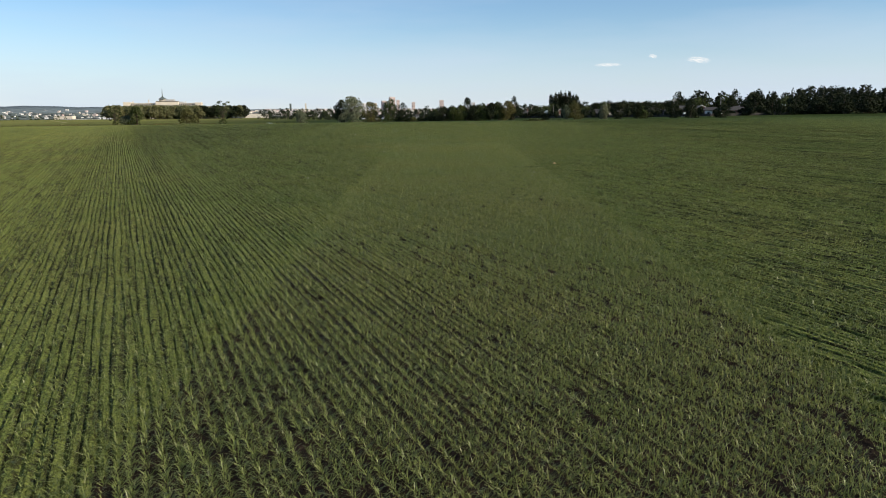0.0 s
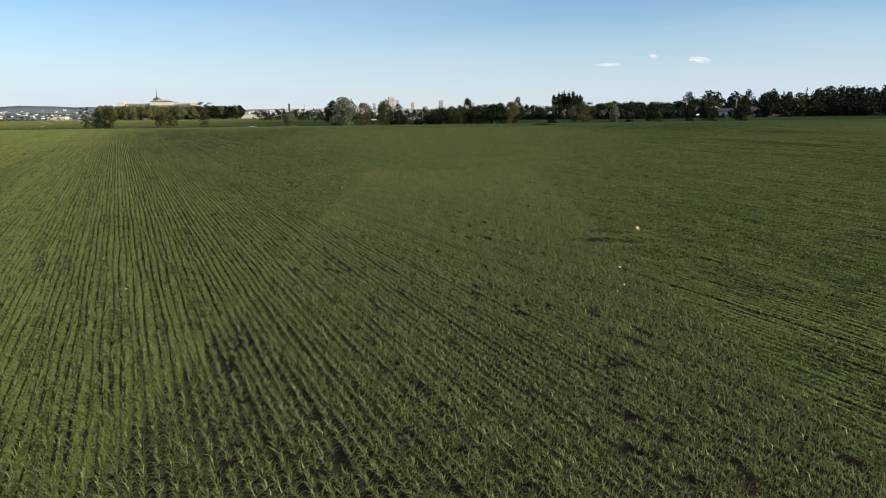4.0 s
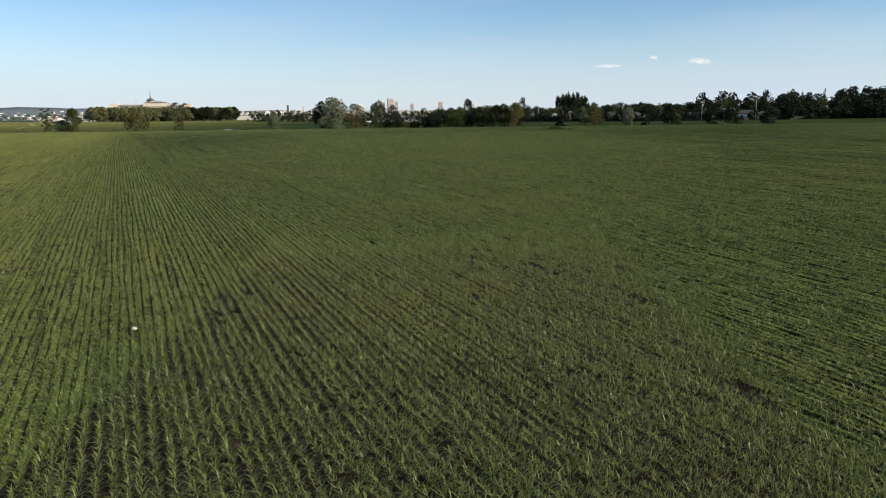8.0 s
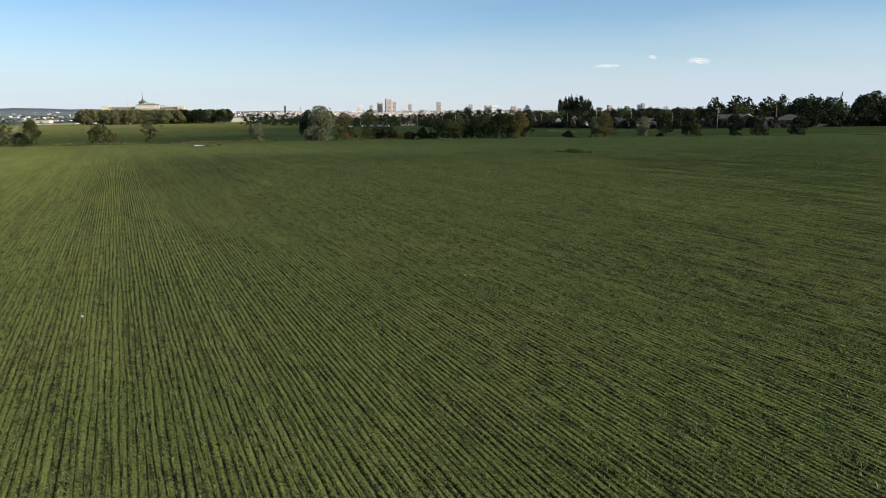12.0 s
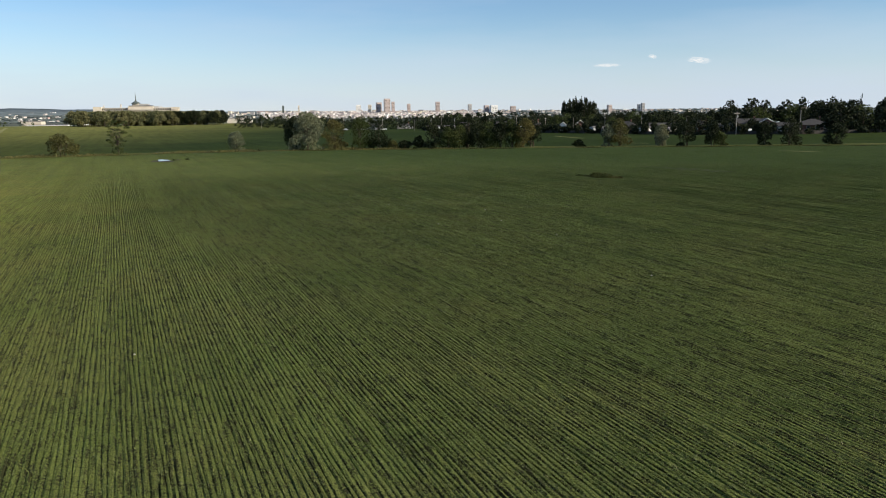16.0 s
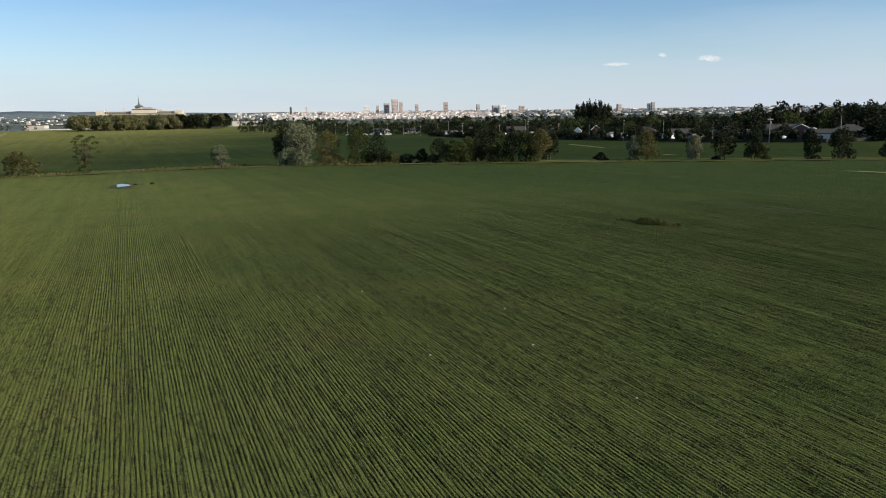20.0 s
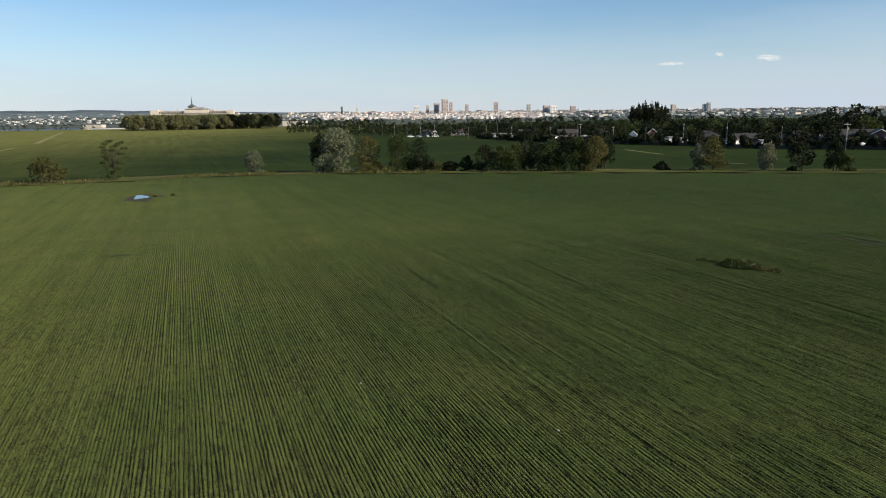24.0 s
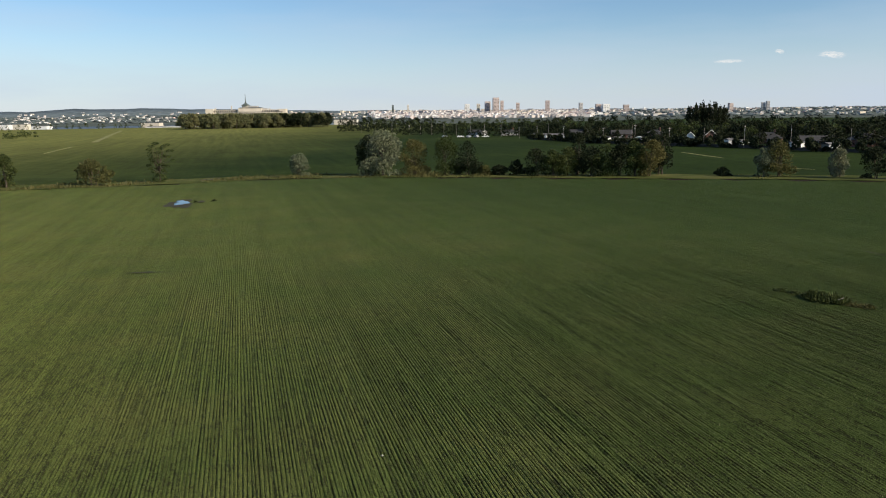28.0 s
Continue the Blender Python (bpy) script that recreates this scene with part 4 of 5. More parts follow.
HOUSES = [
    (0.331, 344, 3.2, 5, 2.6, "gable_y", 1.8, "white_wall"), (0.356, 346, 4, 5, 3.2, "gable_y", 2.0, "brick_wall"), (0.433, 330, 12, 8, 2.0, "hip", 2.5, "brick_wall"),
    (0.498, 300, 10, 7, 2.2, "gable_x", 1.6, "brick_wall"), (0.567, 300, 11, 8, 2.4, "hip", 2.2, "brick_wall"), (0.217, 356, 5, 4, 2.0, "gable_x", 0.6, "white_wall"),
    (0.263, 352, 3.0, 3.4, 2.2, "gable_y", 0.4, "white_wall"), (0.239, 392, 10, 7, 2.6, "gable_x", 2.0, "brick_wall"), (0.284, 384, 9, 7, 2.6, "hip", 2.2, "brick_wall"),
    (0.183, 424, 10, 7, 2.6, "gable_x", 1.8, "brick_wall"), (0.090, 500, 11, 7, 2.2, "hip", 1.6, "grey_wall"), (0.048, 520, 11, 7, 2.2, "gable_x", 1.4, "grey_wall"),
]
for i, (side, dist, w, d, h, roof, rise, wall) in enumerate(HOUSES):
    x, y = far(side, dist)
    lab = {"white_wall": "white-walled house with a dark roof among garden trees", "grey_wall": "grey house with a dark pitched roof among trees", "brick_wall": "brick house with a dark roof behind garden trees", "cream_wall": "cream house with a low dark roof among trees"}[wall]
    house(x, y, w, d, h, roof, rise, wall, "dark_roof", -0.2 + 0.3 * math.sin(i * 2.1), lab, i % 2 == 0 and w > 8, 1)


def shed(side, dist, w, d, h, mat, label):
    t = thing("shed", label, "shed", "sheds behind the field")
    part("wall", box(bmesh.new(), (w, d, h + 0.4), (0, 0, -0.4), 0.03), mat, t)
    part("roof", gable_roof(bmesh.new(), w, d, h, 0.5, 0.2), "grey_roof", t)
    part("door", box(bmesh.new(), (w * 0.3, 0.08, h * 0.8), (0, -d / 2 - 0.02, 0)), "fence", t)
    return put(t, *far(side, dist), turn=side)


for i, (side, dist, w) in enumerate([(0.130, 425, 8), (0.150, 420, 10), (0.170, 412, 9), (0.234, 350, 3.5), (0.385, 315, 4), (0.403, 300, 4), (0.519, 272, 5), (0.472, 285, 5)]):
    shed(side, dist, w, 3.0, 2.1, "white_wall" if i % 2 else "metal", "long white low shed beside the field fence" if w > 6 else "small pale garden shed by the fence")

# a white garden dome beside the garage
dome = thing("garden_dome", "white rounded garden shelter beside the house", "shelter")
bm = bmesh.new()
bmesh.ops.create_uvsphere(bm, u_segments=16, v_segments=10, radius=1)
bmesh.ops.bisect_plane(bm, geom=bm.verts[:] + bm.edges[:] + bm.faces[:], plane_co=(0, 0, 0), plane_no=(0, 0, 1), clear_inner=True)
for v in bm.verts:
    v.co = Vector((v.co.x * 1.9, v.co.y * 1.9, v.co.z * 2.3))
part("cover", bm, "white_wall", dome)
put(dome, 116.6, 363, scale=0.85)


def car(x, y, turn, mat, label):
    t = thing("parked_car", label, "car", "parked cars")
    bm = bmesh.new()
    prof = [(-2.1, 0.35), (2.1, 0.35), (2.15, 0.8), (1.2, 0.95), (0.5, 1.42), (-1.0, 1.45), (-1.9, 0.98), (-2.15, 0.8)]
    lo = [bm.verts.new((a, -0.85, b)) for a, b in prof]
    hi = [bm.verts.new((a, 0.85, b)) for a, b in prof]
    bm.faces.new(lo)
    bm.faces.new(hi[::-1])
    for i in range(8):
        j = (i + 1) % 8
        bm.faces.new((lo[j], lo[i], hi[i], hi[j]))
    bmesh.ops.recalc_face_normals(bm, faces=bm.faces)
    part("body", bm, mat, t)
    part("window", box(bmesh.new(), (1.5, 1.74, 0.36), (-0.3, 0, 1.0)), "pane", t)
    for wx, wy in product((-1.3, 1.3), (-0.8, 0.8)):
        b = bmesh.new()
        tube(b, (wx, wy - 0.1, 0.32), (wx, wy + 0.1, 0.32), 0.32, 0.32, 12)
        part("wheel", b, "tyre", t)
    return put(t, x, y, turn=turn)


for i, (side, dist) in enumerate([(0.025, 470), (0.036, 466), (0.046, 464), (0.058, 462), (0.004, 480), (0.198, 372), (0.280, 345)]):
    car(*far(side, dist), 0.2 + i, ("white_wall", "metal", "grey_wall")[i % 3], ("white parked car beside the street", "silver parked car beside the street", "grey parked car beside the street")[i % 3])

# garden fence along the far field
FENCE = [far(0.116, 420), far(0.206, 345), far(0.310, 312), far(0.407, 290), far(0.496, 268), far(0.578, 258), (118, 358), (124, 349), (150, 350), (190, 352)]
fence = thing("garden_fence", "dark weathered board fence along the gardens", "fence")
for (ax, ay), (bx, by) in zip(FENCE, FENCE[1:]):
    n = max(1, int(math.hypot(bx - ax, by - ay) / 4))
    for i in range(n):
        cx, cy = ax + (bx - ax) * (i + 0.5) / n, ay + (by - ay) * (i + 0.5) / n
        L = math.hypot(bx - ax, by - ay) / n
        a = math.atan2(by - ay, bx - ax)
        z = float(ground_z(cx, cy))
        part("panel", box(bmesh.new(), (L - 0.12, 0.05, 1.1), (cx, cy, z + 0.05), turn=a), "fence", fence)
        part("post", box(bmesh.new(), (0.12, 0.12, 1.6), (ax + (bx - ax) * i / n, ay + (by - ay) * i / n, z - 0.1), turn=a), "fence", fence)


# utility poles
def pole(h=9.0, arm=True):
    t = thing("utility_pole", "weathered wooden utility pole with a crossarm", "pole", "utility poles")
    part("post", tube(bmesh.new(), (0, 0, -0.6), (0, 0, h), 0.15, 0.1, 9), "pole", t)
    if arm:
        part("crossarm", box(bmesh.new(), (2.4, 0.14, 0.16), (0, 0, h - 0.7)), "pole", t)
        for x in (-1.0, -0.4, 0.4, 1.0):
            part("insulator", tube(bmesh.new(), (x, 0, h - 0.55), (x, 0, h - 0.32), 0.06, 0.04, 6), "metal", t)
        part("transformer", tube(bmesh.new(), (0.34, 0, h - 2.1), (0.34, 0, h - 1.3), 0.22, 0.22, 10), "metal", t)
    return t


first = put(pole(8.2), 110, 359, turn=0.3)
plainp = put(pole(8.4, False), 128.4, 349)
plainp["label"] = "plain wooden utility pole beside the garage"
POLES = [
    (-0.107, 640), (-0.066, 600), (-0.043, 575), (-0.028, 560), (-0.013, 540), (0.003, 520), (0.020, 505), (0.038, 490), (0.057, 470), (0.079, 455),
    (0.103, 430), (0.127, 415), (0.142, 405), (0.162, 395), (0.215, 365), (0.253, 352), (0.257, 340), (0.303, 330), (0.349, 312), (0.403, 290), (0.465, 292), (0.545, 280),
]
for i, (side, dist) in enumerate(POLES):
    again(first if i % 3 else plainp, *far(side, dist), turn=side + 0.2 * i, scale=0.92 + 0.12 * math.sin(i * 1.7), wide=0.5, label="weathered utility pole rising above the garden trees")


# ---- trees round the houses, and the far belts ----
POOL = [
    tree("garden_tree", "dark broad-crowned tree among the houses", 10, 9, "leaf_dark", 201, 1000, 0.8, 0.05),
    tree("garden_tree", "dark round-headed tree among the houses", 10, 8, "leaf_dark", 202, 1000, 0.8, 0.1),
    tree("garden_tree", "dark green tree with an uneven crown among the houses", 10, 9.5, "leaf_dark", 203, 1000, 0.8, 0.06, 12),
    tree("garden_tree", "dark narrow tree among the houses", 10, 6, "leaf_dark", 204, 900, 0.75, 0.04),
    conifer("garden_conifer", "dark pointed spruce among the houses", 10, 4.6, 205, 900),
    tree("garden_tree", "dull green spreading tree among the houses", 10, 11, "leaf_mid", 206, 1000, 0.85, 0.08),
]
for i, t in enumerate(POOL):
    t["group"] = "trees round the houses"
    put(t, *far(0.295 + 0.06 * i, 395 + 6 * i), scale=0.9)


def belt(a, b, count, near, deep, low, high, seed, pool, group=""):
    """Trees scattered between two bearings; near and deep give the distances at either end."""
    r = random.Random(seed)
    for i in range(count):
        f = (i + r.uniform(0.1, 0.9)) / count
        d = near[0] + (near[1] - near[0]) * f + r.random() * deep
        h = r.uniform(low, high) / 10
        c = again(r.choice(pool), *far(a + (b - a) * f, d), up=-0.2, turn=r.uniform(0, 6.28), scale=h, wide=h * r.uniform(0.85, 1.2))
        if group:
            c["group"] = group


def tree_belt(name, label, strips, mat, seed):
    """A far belt that nobody could count: trunks and leaf sprays of all its trees in one mesh."""
    r = np.random.default_rng(seed)
    vs = []
    for a, b, count, (d0, d1), deep, low, high in strips:
        f = (np.arange(count) + r.uniform(0, 1, count)) / count
        d = d0 + (d1 - d0) * f + r.random(count) * deep
        for side, dist in zip(a + (b - a) * f, d):
            x, y = far(side, dist)
            h = r.uniform(low, high)
            lobes = np.array(broad_lobes(h, h * r.uniform(0.75, 1.15), int(r.integers(1, 9999)), 0.05, 7))
            n = 310
            L = lobes[r.integers(0, len(lobes), n)]
            way = r.normal(size=(n, 3))
            way /= np.linalg.norm(way, axis=1)[:, None]
            c = L[:, :3] + way * r.uniform(0.6, 1.05, n)[:, None] * np.stack([L[:, 3], L[:, 3], L[:, 4]], 1) + np.array(at(x, y, -0.2))
            u = r.normal(size=(n, 3))
            u /= np.linalg.norm(u, axis=1)[:, None]
            w = np.cross(u, way)
            s = (0.112 * h ** 0.9) * r.uniform(0.6, 1.3, n)[:, None]
            vs.append(np.stack([c - u * s * 0.5, c + w * s * 0.4, c + u * s * 0.6, c - w * s * 0.4], 1))
    v = np.concatenate(vs).reshape(-1, 3)
    i = np.arange(len(v) // 4) * 4
    return tagged(new(name, mesh_of(name, v, np.stack([i, i + 1, i + 2, i + 3], 1), mat)), label, "trees", kind="stuff")


tree_belt("tree_belt", "dark belt of trees along the far street", [
    (-0.137, 0.131, 70, (700, 470), 50, 6.5, 9.5), (-0.063, 0.161, 50, (570, 430), 12, 3.5, 6),
    (0.109, 0.340, 34, (520, 430), 90, 8, 12), (-0.136, -0.010, 24, (830, 800), 60, 10, 14), (0.340, 0.623, 40, (420, 370), 90, 7.5, 11)], "leaf_dark", 61)
tree_belt("tree_belt", "green belt of trees towards the river", [
    (-0.107, 0.161, 34, (760, 540), 120, 8, 11), (-0.584, -0.536, 12, (640, 700), 60, 4, 7), (-0.629, -0.376, 24, (1180, 1240), 90, 6, 9)], "leaf_mid", 62)
belt(0.161, 0.683, 84, (376, 268), 18, 3.2, 6.2, 52, POOL[:4])
belt(0.109, 0.332, 36, (450, 362), 60, 6.5, 9.5, 3, POOL)
belt(0.332, 0.608, 54, (338, 298), 50, 6.5, 9.5, 5, POOL)
belt(0.608, 1.279, 34, (310, 330), 60, 10, 15, 7, POOL)
for i, (side, dist, h, w) in enumerate([(0.335, 440, 18.5, 10), (0.345, 444, 19, 9), (0.359, 440, 19, 10), (0.371, 446, 17.5, 9), (0.352, 450, 16, 10)]):
    p = tree("poplar", "tall dark poplar with upright ragged boughs", h, w, "leaf_dark", 300 + i, 3000, 0.7, droop=-1.0, form="plume")
    p["group"] = "row of poplars"
    put(p, *far(side, dist))
for x, y, h, w, k in [(158, 362, 9, 9, 0), (166, 355, 11, 10, 1), (173, 347, 8, 9, 0), (181, 341, 10, 10, 1), (149, 368, 7, 6, 3), (195, 345, 11, 11, 0), (208, 348, 12, 12, 1), (175, 372, 14, 13, 1), (188, 366, 15, 14, 2), (202, 362, 15, 13, 0), (176, 352, 9, 10, 1), (215, 366, 14, 13, 2), (232, 362, 15, 14, 0), (152, 398, 12, 8, 3), (186, 350, 9, 10, 0), (203, 356, 10, 11, 1), (219, 352, 10, 11, 0), (238, 352, 10, 12, 1), (258, 356, 11, 12, 0), (164, 350, 6, 8, 0), (192, 340, 7, 9, 1), (210, 342, 8, 10, 0), (126, 408, 10, 10, 0), (112, 402, 8.5, 10, 1), (250, 366, 15, 14, 1), (190, 392, 16, 12, 3), (100, 398, 8, 9, 0), (138, 405, 11, 9, 5), (270, 372, 15, 13, 2), (170, 408, 15, 10, 1), (159, 411, 15.3, 9, 1), (150, 363, 12.5, 13, 0), (146, 430, 14.5, 6, 4), (142, 428, 11, 8, 1), (217, 470, 18, 9, 4), (211, 466, 14, 12, 0), (233, 469, 16.5, 10, 1), (186, 452, 14, 13, 0), (200, 458, 13, 12, 1), (250, 474, 15, 14, 0)]:
    again(POOL[k], x, y, up=-0.2, turn=x, scale=0.091 * h, wide=w / 8.4)

# a low dark hedge along the gardens, broken by the houses' yards
r = random.Random(31)
shrub = tree("hedge_bush", "dark clipped garden bush along the fence", 2.6, 3.6, "leaf_dark", 350, 230, 0.65, 0.02, 6, 3, category="bush")
shrub["group"] = "hedge along the gardens"
put(shrub, *far(0.116, 428))
for (ax, ay), (bx, by) in zip(FENCE[:-1], FENCE[1:]):
    k = int(math.hypot(bx - ax, by - ay) / 2.6)
    for i in range(k):
        if r.random() < 0.95:
            f = (i + r.random()) / k
            again(shrub, ax + (bx - ax) * f + r.uniform(-1, 1), ay + (by - ay) * f + r.uniform(-2.5, 2.0), up=-0.1, turn=r.uniform(0, 6), scale=r.uniform(0.7, 1.9), wide=r.uniform(0.8, 1.4))

COPSE = [
    tree("copse_tree", "tall leafy tree at the edge of the copse", 17, 11, "leaf_copse", 401, 1500, 1.15, 0.02),
    tree("copse_tree", "tall olive green tree in the copse", 17, 12, "leaf_copse", 402, 1500, 1.15, 0.02),
    tree("copse_tree", "dark tall tree in the copse", 17, 11, "leaf_dark", 403, 1500, 1.15, 0.02),
]
for i, t in enumerate(COPSE):
    t["group"] = "trees of the copse"
    put(t, *far(-0.338 + i * 0.03, 985))
r = random.Random(12)
for i in range(84):
    f = i / 83
    k = 0 if r.random() > 0.25 + f * 0.6 else (1 if r.random() > f * 0.8 else 2)
    x, y = far(-0.344 + (-0.151 - -0.344) * f, 960 + r.random() * 70 + 20 * f)
    again(COPSE[k], x, y, up=-0.3, turn=r.uniform(0, 6), scale=r.uniform(1.04, 1.16), wide=r.uniform(1.3, 1.65))


# ---- the long institute with its spire, beyond the copse ----
def windows(t, w, d, rows, cols, z0, dz, size, name="window", shift=(0, 0)):
    """Rows of windows on the front of a block."""
    bm0 = bmesh.new()
    box(bm0, (size[0], 0.3, size[1]), (0, 0, 0))
    me = bpy.data.meshes.new(name)
    bm0.to_mesh(me)
    bm0.free()
    me.materials.append(M["pane"])
    for i, j in product(range(cols), range(rows)):
        o = sub(name, me, t)
        o.location = ((i - (cols - 1) / 2) * w / cols + shift[0], -d / 2 - 0.05 + shift[1], z0 + j * dz)


def institute():
    t = thing("institute", "long pale stone institute with a green dome and spire", "building")
    wing = part("wing", box(bmesh.new(), (130, 14, 23.0), (1, 4, 0)), "pale_stone", t)
    part("wing_roof", box(bmesh.new(), (131, 15, 0.7), (1, 4, 23.0)), "pale_stone", wing)
    front = part("front_wing", box(bmesh.new(), (106, 10, 20.0), (8, -8, 0)), "pale_stone", t)
    part("front_roof", box(bmesh.new(), (107, 11, 0.6), (8, -8, 20.0)), "grey_roof", front)
    part("end_block", box(bmesh.new(), (12, 18, 25.0), (-58, 2, 0)), "pale_stone", t)
    part("end_block", box(bmesh.new(), (11, 17, 24.2), (60, 2, 0)), "pale_stone", t)
    part("terrace", box(bmesh.new(), (38, 18, 25.5), (8, 1, 0)), "pale_stone", t)
    part("terrace_roof", box(bmesh.new(), (36, 16, 1.2), (8, 1, 25.5)), "dark_roof", t)
    part("upper_terrace", box(bmesh.new(), (16, 12, 2.4), (12, 1, 26.7)), "grey_wall", t)
    part("tower_base", box(bmesh.new(), (10.5, 10.5, 30), (0, 0, 0), 0.4), "pale_stone", t)
    bm = bmesh.new()
    bmesh.ops.create_cone(bm, cap_ends=True, segments=8, radius1=8.0, radius2=1.2, depth=3.6, matrix=Matrix.Translation((0, 0, 31.4)) @ Matrix.Rotation(radians(22.5), 4, "Z"))
    part("dome", bm, "copper", t, "green copper pyramid dome")
    part("lantern", tube(bmesh.new(), (0, 0, 33), (0, 0, 35), 1.3, 1.0, 8), "copper", t)
    part("spire", tube(bmesh.new(), (0, 0, 35), (0, 0, 46.5), 0.75, 0.12, 8), "copper", t, "slender dark spire")
    for cx, ch in ((-24, 6), (-50, 4), (26, 3.5), (38, 3)):
        part("chimney", box(bmesh.new(), (1.5, 1.5, ch), (cx, 4, 23)), "pale_stone", t)
    part("side_hut", box(bmesh.new(), (10, 8, 2.0), (30, 2, 23.7)), "grey_wall", t)
    windows(wing, 122, 0, 5, 34, 3.0, 4.3, (1.7, 2.3), shift=(1, -3.0))
    windows(front, 102, 0, 4, 30, 3.0, 4.4, (1.8, 2.5), shift=(8, -13.0))
    return t


inst = institute()
ix, iy = far(-0.258, 1150)
inst.matrix_basis = Matrix.Translation((ix, iy, -5.5)) @ Matrix.Rotation(radians(12), 4, "Z") @ Matrix.Diagonal((0.89, 1, 1, 1))


def block(name, x, y, w, d, h, mat, label, turn=0.0, rows=0, cols=0, base=None, group="city buildings", roof="grey_roof"):
    t = thing(name, label, "building", group)
    part("wall", box(bmesh.new(), (w, d, h), (0, 0, 0)), mat, t)
    part("roof", box(bmesh.new(), (w * 0.96, d * 0.96, max(0.8, h * 0.03)), (0, 0, h)), roof, t)
    if rows:
        windows(t, w * 0.94, d, rows, cols, h * 0.06, h * 0.92 / rows, (w / cols * 0.4, h / rows * 0.35))
    z = float(ground_z(x, y)) - 1 if base is None else base
    t.matrix_basis = Matrix.Translation((x, y, z)) @ Matrix.Rotation(turn, 4, "Z")
    return t


# low white halls and pale works by the river
for side, dist, w, h, mat in [(-0.364, 1330, 62, -3.5, "white_wall"), (-0.383, 1360, 30, 3, "pale_stone"), (-0.556, 1330, 18, 3, "cream_wall"), (-0.578, 1350, 16, 3, "white_wall"), (-0.531, 1420, 30, 2, "white_wall"), (-0.323, 1400, 18, 15, "white_wall"), (-0.126, 1300, 40, 3, "cream_wall"), (-0.607, 1330, 40, 4, "pale_stone")]:
    x, y = far(side, dist)
    block("riverside_hall", x, y, w, 18, h + 14, mat, "pale low hall on the edge of the plateau", 0.1, base=float(ground_z(x, y)) - 8, group="halls by the river")

# river
w_pts = []
for a in np.linspace(-1.255, -0.107, 40):
    w_pts.append([(*far(a, 1950), -21.3), (*far(a, 2400), -21.3)])
v = np.array(w_pts).reshape(-1, 3)
i = np.arange(39) * 2
tagged(new("river", mesh_of("river", v, np.stack([i, i + 1, i + 3, i + 2], 1), "river")), "broad grey river in the valley", "water", kind="structure")


# hills on the horizon
def ridge(name, dist, heights, base, mat, label):
    """A long uneven hill, from (side, height) pairs, with its slope towards the river."""
    sides = np.linspace(heights[0][0], heights[-1][0], 160)
    hs = np.interp(sides, [p[0] for p in heights], [p[1] for p in heights])
    hs = hs + 2.2 * np.sin(sides * 61) + 1.3 * np.sin(sides * 143 + 1) + 0.8 * np.sin(sides * 311)
    v = []
    for s, h in zip(sides, hs):
        a, b = far(s, dist - 700), far(s, dist)
        v += [(*a, base), ((a[0] + b[0]) / 2, (a[1] + b[1]) / 2, base + (h - base) * 0.62), (*b, h), (*far(s, dist + 60), base)]
    f = []
    for k in range(159):
        for j in range(3):
            f.append([4 * k + j, 4 * k + 4 + j, 4 * k + 5 + j, 4 * k + 1 + j])
    return tagged(new(name, mesh_of(name, v, f, mat, True)), label, "hill", kind="structure")


ridge("backdrop_hills", 4650, [(-1.776, 20), (-0.808, 29), (-0.539, 33), (-0.495, 42), (-0.361, 42), (-0.271, 33), (-0.167, 20), (0.086, 13), (0.385, 7), (0.683, 5), (1.651, 4)], -24, "hill", "low wooded hills on the horizon, coloured with blue-grey haze")

# the city on the far bank
TOWERS = [
    (0.034, 3900, 26, 42, "white_wall"), (0.061, 3950, 27, 54, "hazy_pink"), (0.072, 3900, 30, 72, "hazy_pink"), (0.080, 3980, 16, 58, "hazy_pink"), (0.140, 3950, 22, 55, "hazy_pink"),
    (0.049, 4000, 18, 44, "cream_wall"), (0.101, 3900, 17, 46, "hazy_pink"), (0.184, 3950, 17, 42, "grey_wall"), (0.207, 3980, 24, 35, "hazy_pink"), (0.217, 3950, 36, 34, "white_wall"),
    (0.244, 3950, 26, 30, "hazy_pink"), (0.425, 3900, 14, 32, "grey_wall"), (0.431, 3900, 15, 38, "grey_wall"), (-0.044, 3900, 8, 42, "cream_wall"), (0.382, 3950, 20, 31, "hazy_pink"), (-0.064, 3950, 10, 42, "copper"),
]
for i, (side, dist, w, h, mat) in enumerate(TOWERS):
    x, y = far(side, dist)
    lab = {"hazy_pink": "tall pinkish tower block in the city", "white_wall": "tall white city block across the river", "cream_wall": "cream city tower across the river", "grey_wall": "grey city tower across the river", "copper": "green-domed city tower across the river"}[mat]
    block("city_tower", x, y, w, w, h + 26, mat, lab, 0.15 + 0.1 * math.sin(i), int(h / 7) + 3, 4, base=-26, roof=mat)
r = random.Random(77)
CITY_MATS = ["cream_wall", "white_wall", "hazy_pink", "pale_stone", "grey_wall", "hazy_pink", "cream_wall"]
CITY_WORDS = {"cream_wall": "cream city building across the river", "white_wall": "white city building across the river", "hazy_pink": "pinkish city building across the river", "pale_stone": "pale stone city building across the river", "grey_wall": "grey city building across the river", "brick_wall": "red brick city building across the river"}
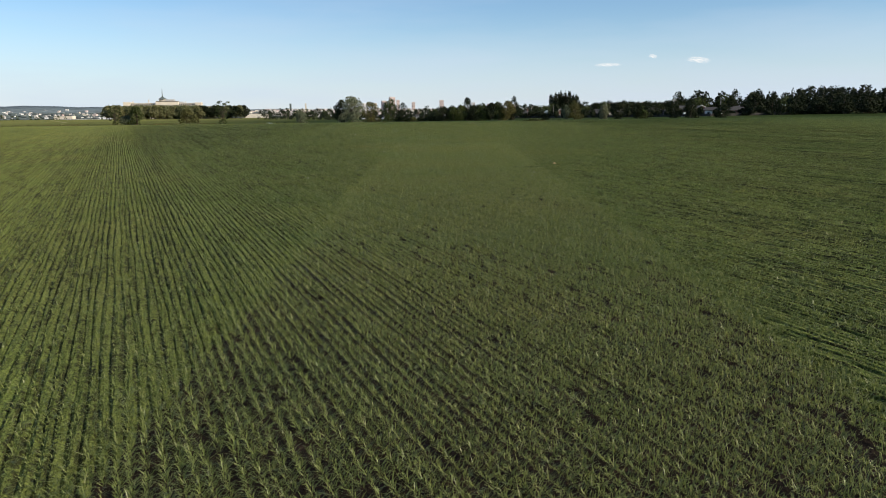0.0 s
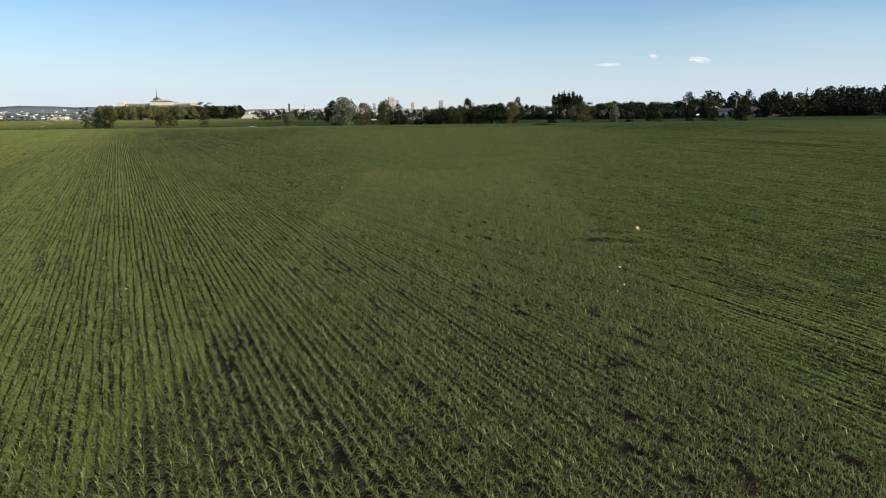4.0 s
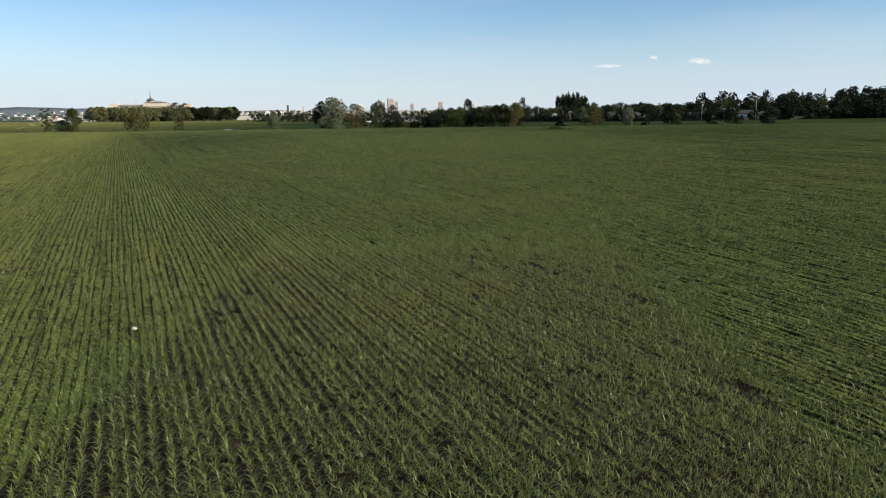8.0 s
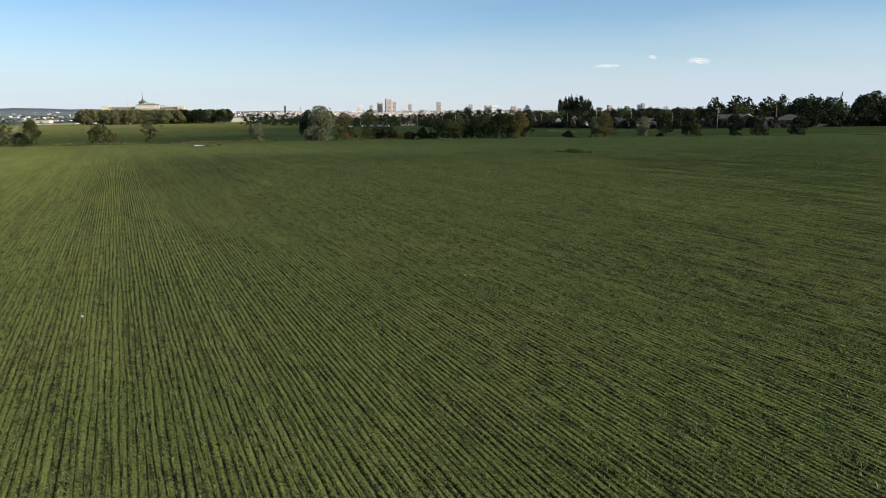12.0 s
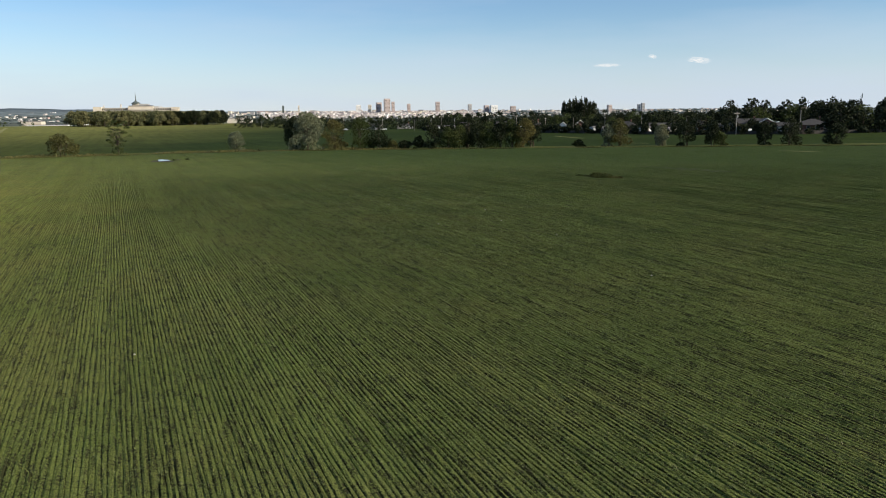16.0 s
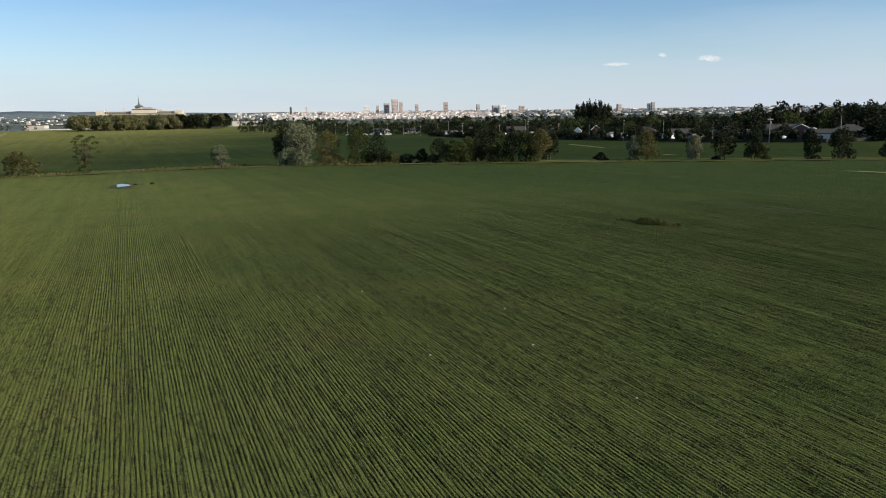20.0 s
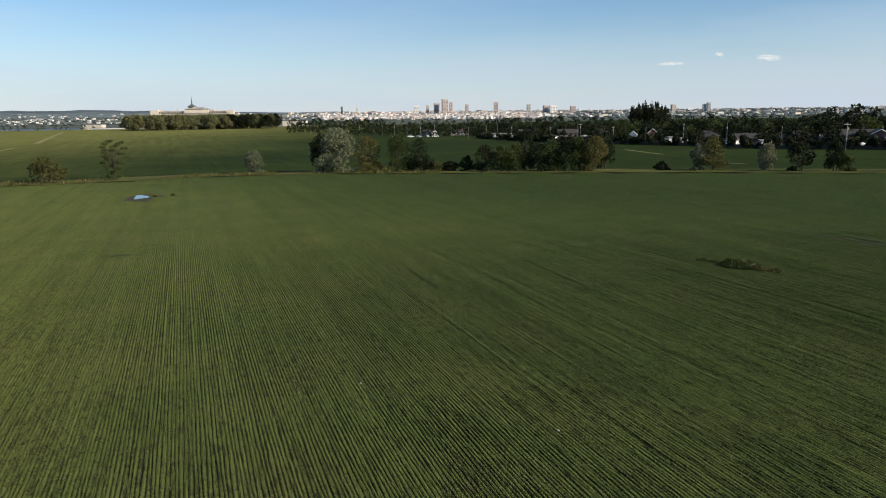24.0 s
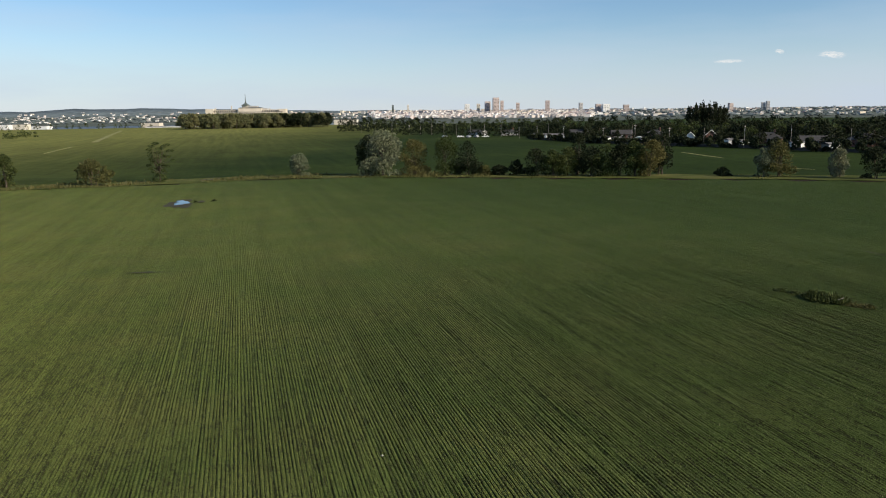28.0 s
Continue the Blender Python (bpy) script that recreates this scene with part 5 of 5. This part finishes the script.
for i in range(290):
    f = r.random()
    side = r.gauss(0.072, 0.16) if f < 0.6 else r.uniform(-0.167, 0.683)
    dist = r.uniform(3250, 4550)
    x, y = far(side, dist)
    mat = r.choice(CITY_MATS)
    block("city_building", x, y, r.uniform(10, 34), r.uniform(10, 20), r.uniform(8, 18) * (0.72 if side > 0.22 else 1.0), mat, CITY_WORDS[mat], r.uniform(-0.5, 0.5), roof=r.choice(["grey_roof", "dark_roof", mat]))
for i in range(240):
    side, dist = r.uniform(-0.957, -0.167), r.uniform(3300, 4350)
    x, y = far(side, dist)
    mat = r.choice(["white_wall", "white_wall", "cream_wall", "grey_wall"])
    z = -24 + (dist - 3950) * 0.11 if dist > 3950 else float(ground_z(x, y))
    block("hillside_house", x, y, r.uniform(6, 14), 9, r.uniform(5, 8), mat, "pale house on the hillside across the river", r.uniform(-0.5, 0.5), base=max(z, float(ground_z(x, y))) - 2, group="houses on the hillside")

# trees between the city buildings

def town(name, label, count, sides, dists, seed, sizes=(6, 18), highs=(5, 11)):
    """The crowd of small pale roofs and walls between the larger buildings, in one mesh."""
    g = np.random.default_rng(seed)
    s, d = g.uniform(*sides, count), g.uniform(*dists, count)
    a = radians(-8.04) + np.arctan(s)
    x, y = 3.06 + d * np.sin(a), 125.98 + d * np.cos(a)
    z = np.maximum(ground_z(x, y), np.where(s < -0.167, -24 + np.clip(d - 3950, 0, 700) * 0.11, -99)) - 2
    w, q, h = g.uniform(*sizes, count) / 2, g.uniform(5, 8, count), g.uniform(*highs, count) + 2
    t = g.uniform(-0.6, 0.6, count)
    v = []
    for k in range(2):
        for i, j in ((-1, -1), (1, -1), (1, 1), (-1, 1)):
            v.append(np.stack([x + i * w * np.cos(t) - j * q * np.sin(t), y + i * w * np.sin(t) + j * q * np.cos(t), z + k * h], 1))
    v = np.stack(v, 1).reshape(-1, 3)
    i = np.arange(count)[:, None] * 8
    f = np.concatenate([i + np.array(c)[None] for c in ((4, 5, 6, 7), (0, 1, 5, 4), (1, 2, 6, 5), (2, 3, 7, 6), (3, 0, 4, 7))])
    return tagged(new(name, mesh_of(name, v, f, "town")), label, "buildings", kind="stuff")


def town_mat():
    n = Nodes("hazy_town_walls", 0.8, spec=0.2)
    # haze of the distance is put into these pale wall tones
    n.colour(n.ramp(n.island(), [(0.0, (0.3, 0.29, 0.29)), (0.25, (0.48, 0.43, 0.4)), (0.5, (0.6, 0.55, 0.5)), (0.75, (0.75, 0.74, 0.72)), (1.0, (0.55, 0.4, 0.36))]))
    return n.mat


M["town"] = town_mat()
town("town_roofs", "crowd of pale city houses across the river", 2600, (-0.09, 0.2), (3200, 4300), 5, (7, 22), (6, 14))
town("town_roofs", "scattered pale city houses across the river", 900, (-0.167, 0.720), (3300, 4500), 6, (6, 18), (4, 8))
town("town_roofs", "scattered white houses on the far hillside", 420, (-0.957, -0.167), (3250, 4300), 7, (5, 12), (4, 7))
n = 3800
s = rng.uniform(-1.031, 0.832, n)
d = rng.uniform(3150, 4600, n)
a = radians(-8.04) + np.arctan(s)
x, y = 3.06 + d * np.sin(a), 125.98 + d * np.cos(a)
z = ground_z(x, y)
w, h = rng.uniform(8, 22, n), rng.uniform(4, 8, n)
base = np.stack([x, y, z], 1)
across = np.stack([np.cos(a), -np.sin(a), np.zeros(n)], 1)
up = np.array([0, 0, 1.0])
v = np.stack([base - across * w[:, None], base + across * w[:, None], base + across * (w * 0.6)[:, None] + up * h[:, None] * 0.8, base + up * h[:, None], base - across * (w * 0.7)[:, None] + up * h[:, None] * 0.7, base - np.stack([np.sin(a) * w, np.cos(a) * w, -h * 0.4], 1)], 1).reshape(-1, 3)
i = np.arange(n) * 6
f = np.concatenate([np.stack([i, i + 5, i + 4], 1), np.stack([i + 5, i + 1, i + 2], 1), np.stack([i + 5, i + 2, i + 3], 1), np.stack([i + 5, i + 3, i + 4], 1), np.stack([i, i + 1, i + 5], 1)])
tagged(new("city_trees", mesh_of("city_trees", v, f, "hazy_wood")), "trees between the buildings across the river", "trees", kind="stuff")


# ---- small clouds ----
def cloud_mat():
    n = Nodes("cloud", 1.0, spec=0.0)
    co = n.add("ShaderNodeTexCoord").outputs["Generated"]
    g = n.add("ShaderNodeTexGradient")
    g.gradient_type = "SPHERICAL"
    m = n.add("ShaderNodeMapping", Vector=co)
    m.inputs["Location"].default_value, m.inputs["Scale"].default_value = (-1, 0, -1), (2, 0, 2)
    n.tree.links.new(m.outputs[0], g.inputs[0])
    soft = n.maths("MULTIPLY", g.outputs["Fac"], n.ramp(n.noise(4.2, 6, 0.68, co), [(0.36, 0.0), (0.66, 1.0)]))
    # the cloud's sunlit white is emitted by the sheet, not lit by the sun
    glow = n.add("ShaderNodeEmission")
    glow.inputs["Color"].default_value = (1, 0.98, 0.96, 1)
    glow.inputs["Strength"].default_value = 0.7
    clear = n.add("ShaderNodeBsdfTransparent")
    mixed = n.add("ShaderNodeMixShader")
    n.put(mixed.inputs[0], n.ramp(soft, [(0.02, 0.0), (0.45, 0.85)]))
    n.tree.links.new(clear.outputs[0], mixed.inputs[1])
    n.tree.links.new(glow.outputs[0], mixed.inputs[2])
    n.tree.links.new(mixed.outputs[0], n.tree.nodes["Material Output"].inputs["Surface"])
    return n.mat


M["cloud"] = cloud_mat()
for side, up, w, h in [(0.511, 79, 40, 9), (0.376, 74, 48, 6.5), (0.442, 87, 15, 6)]:
    x, y = far(side, 4500)
    bm = bmesh.new()
    bmesh.ops.create_grid(bm, x_segments=14, y_segments=8, size=1)
    for v in bm.verts:
        v.co = Vector((v.co.x * w * 1.9, 10 * math.cos(v.co.x * 2) * math.cos(v.co.y * 2), v.co.y * h * 1.8 - v.co.x * h * (1.5 if w < 45 else 0.1)))
    me = bpy.data.meshes.new("cloud")
    bm.to_mesh(me)
    bm.free()
    me.materials.append(M["cloud"])
    c = tagged(new("backdrop_cloud", me), "small thin white cloud in the blue sky", "cloud", kind="structure")
    c.matrix_basis = Matrix.Translation((x, y, up * 4500 / 1342 + 13)) @ Matrix.Rotation(-math.atan(side) + radians(8.04), 4, "Z")
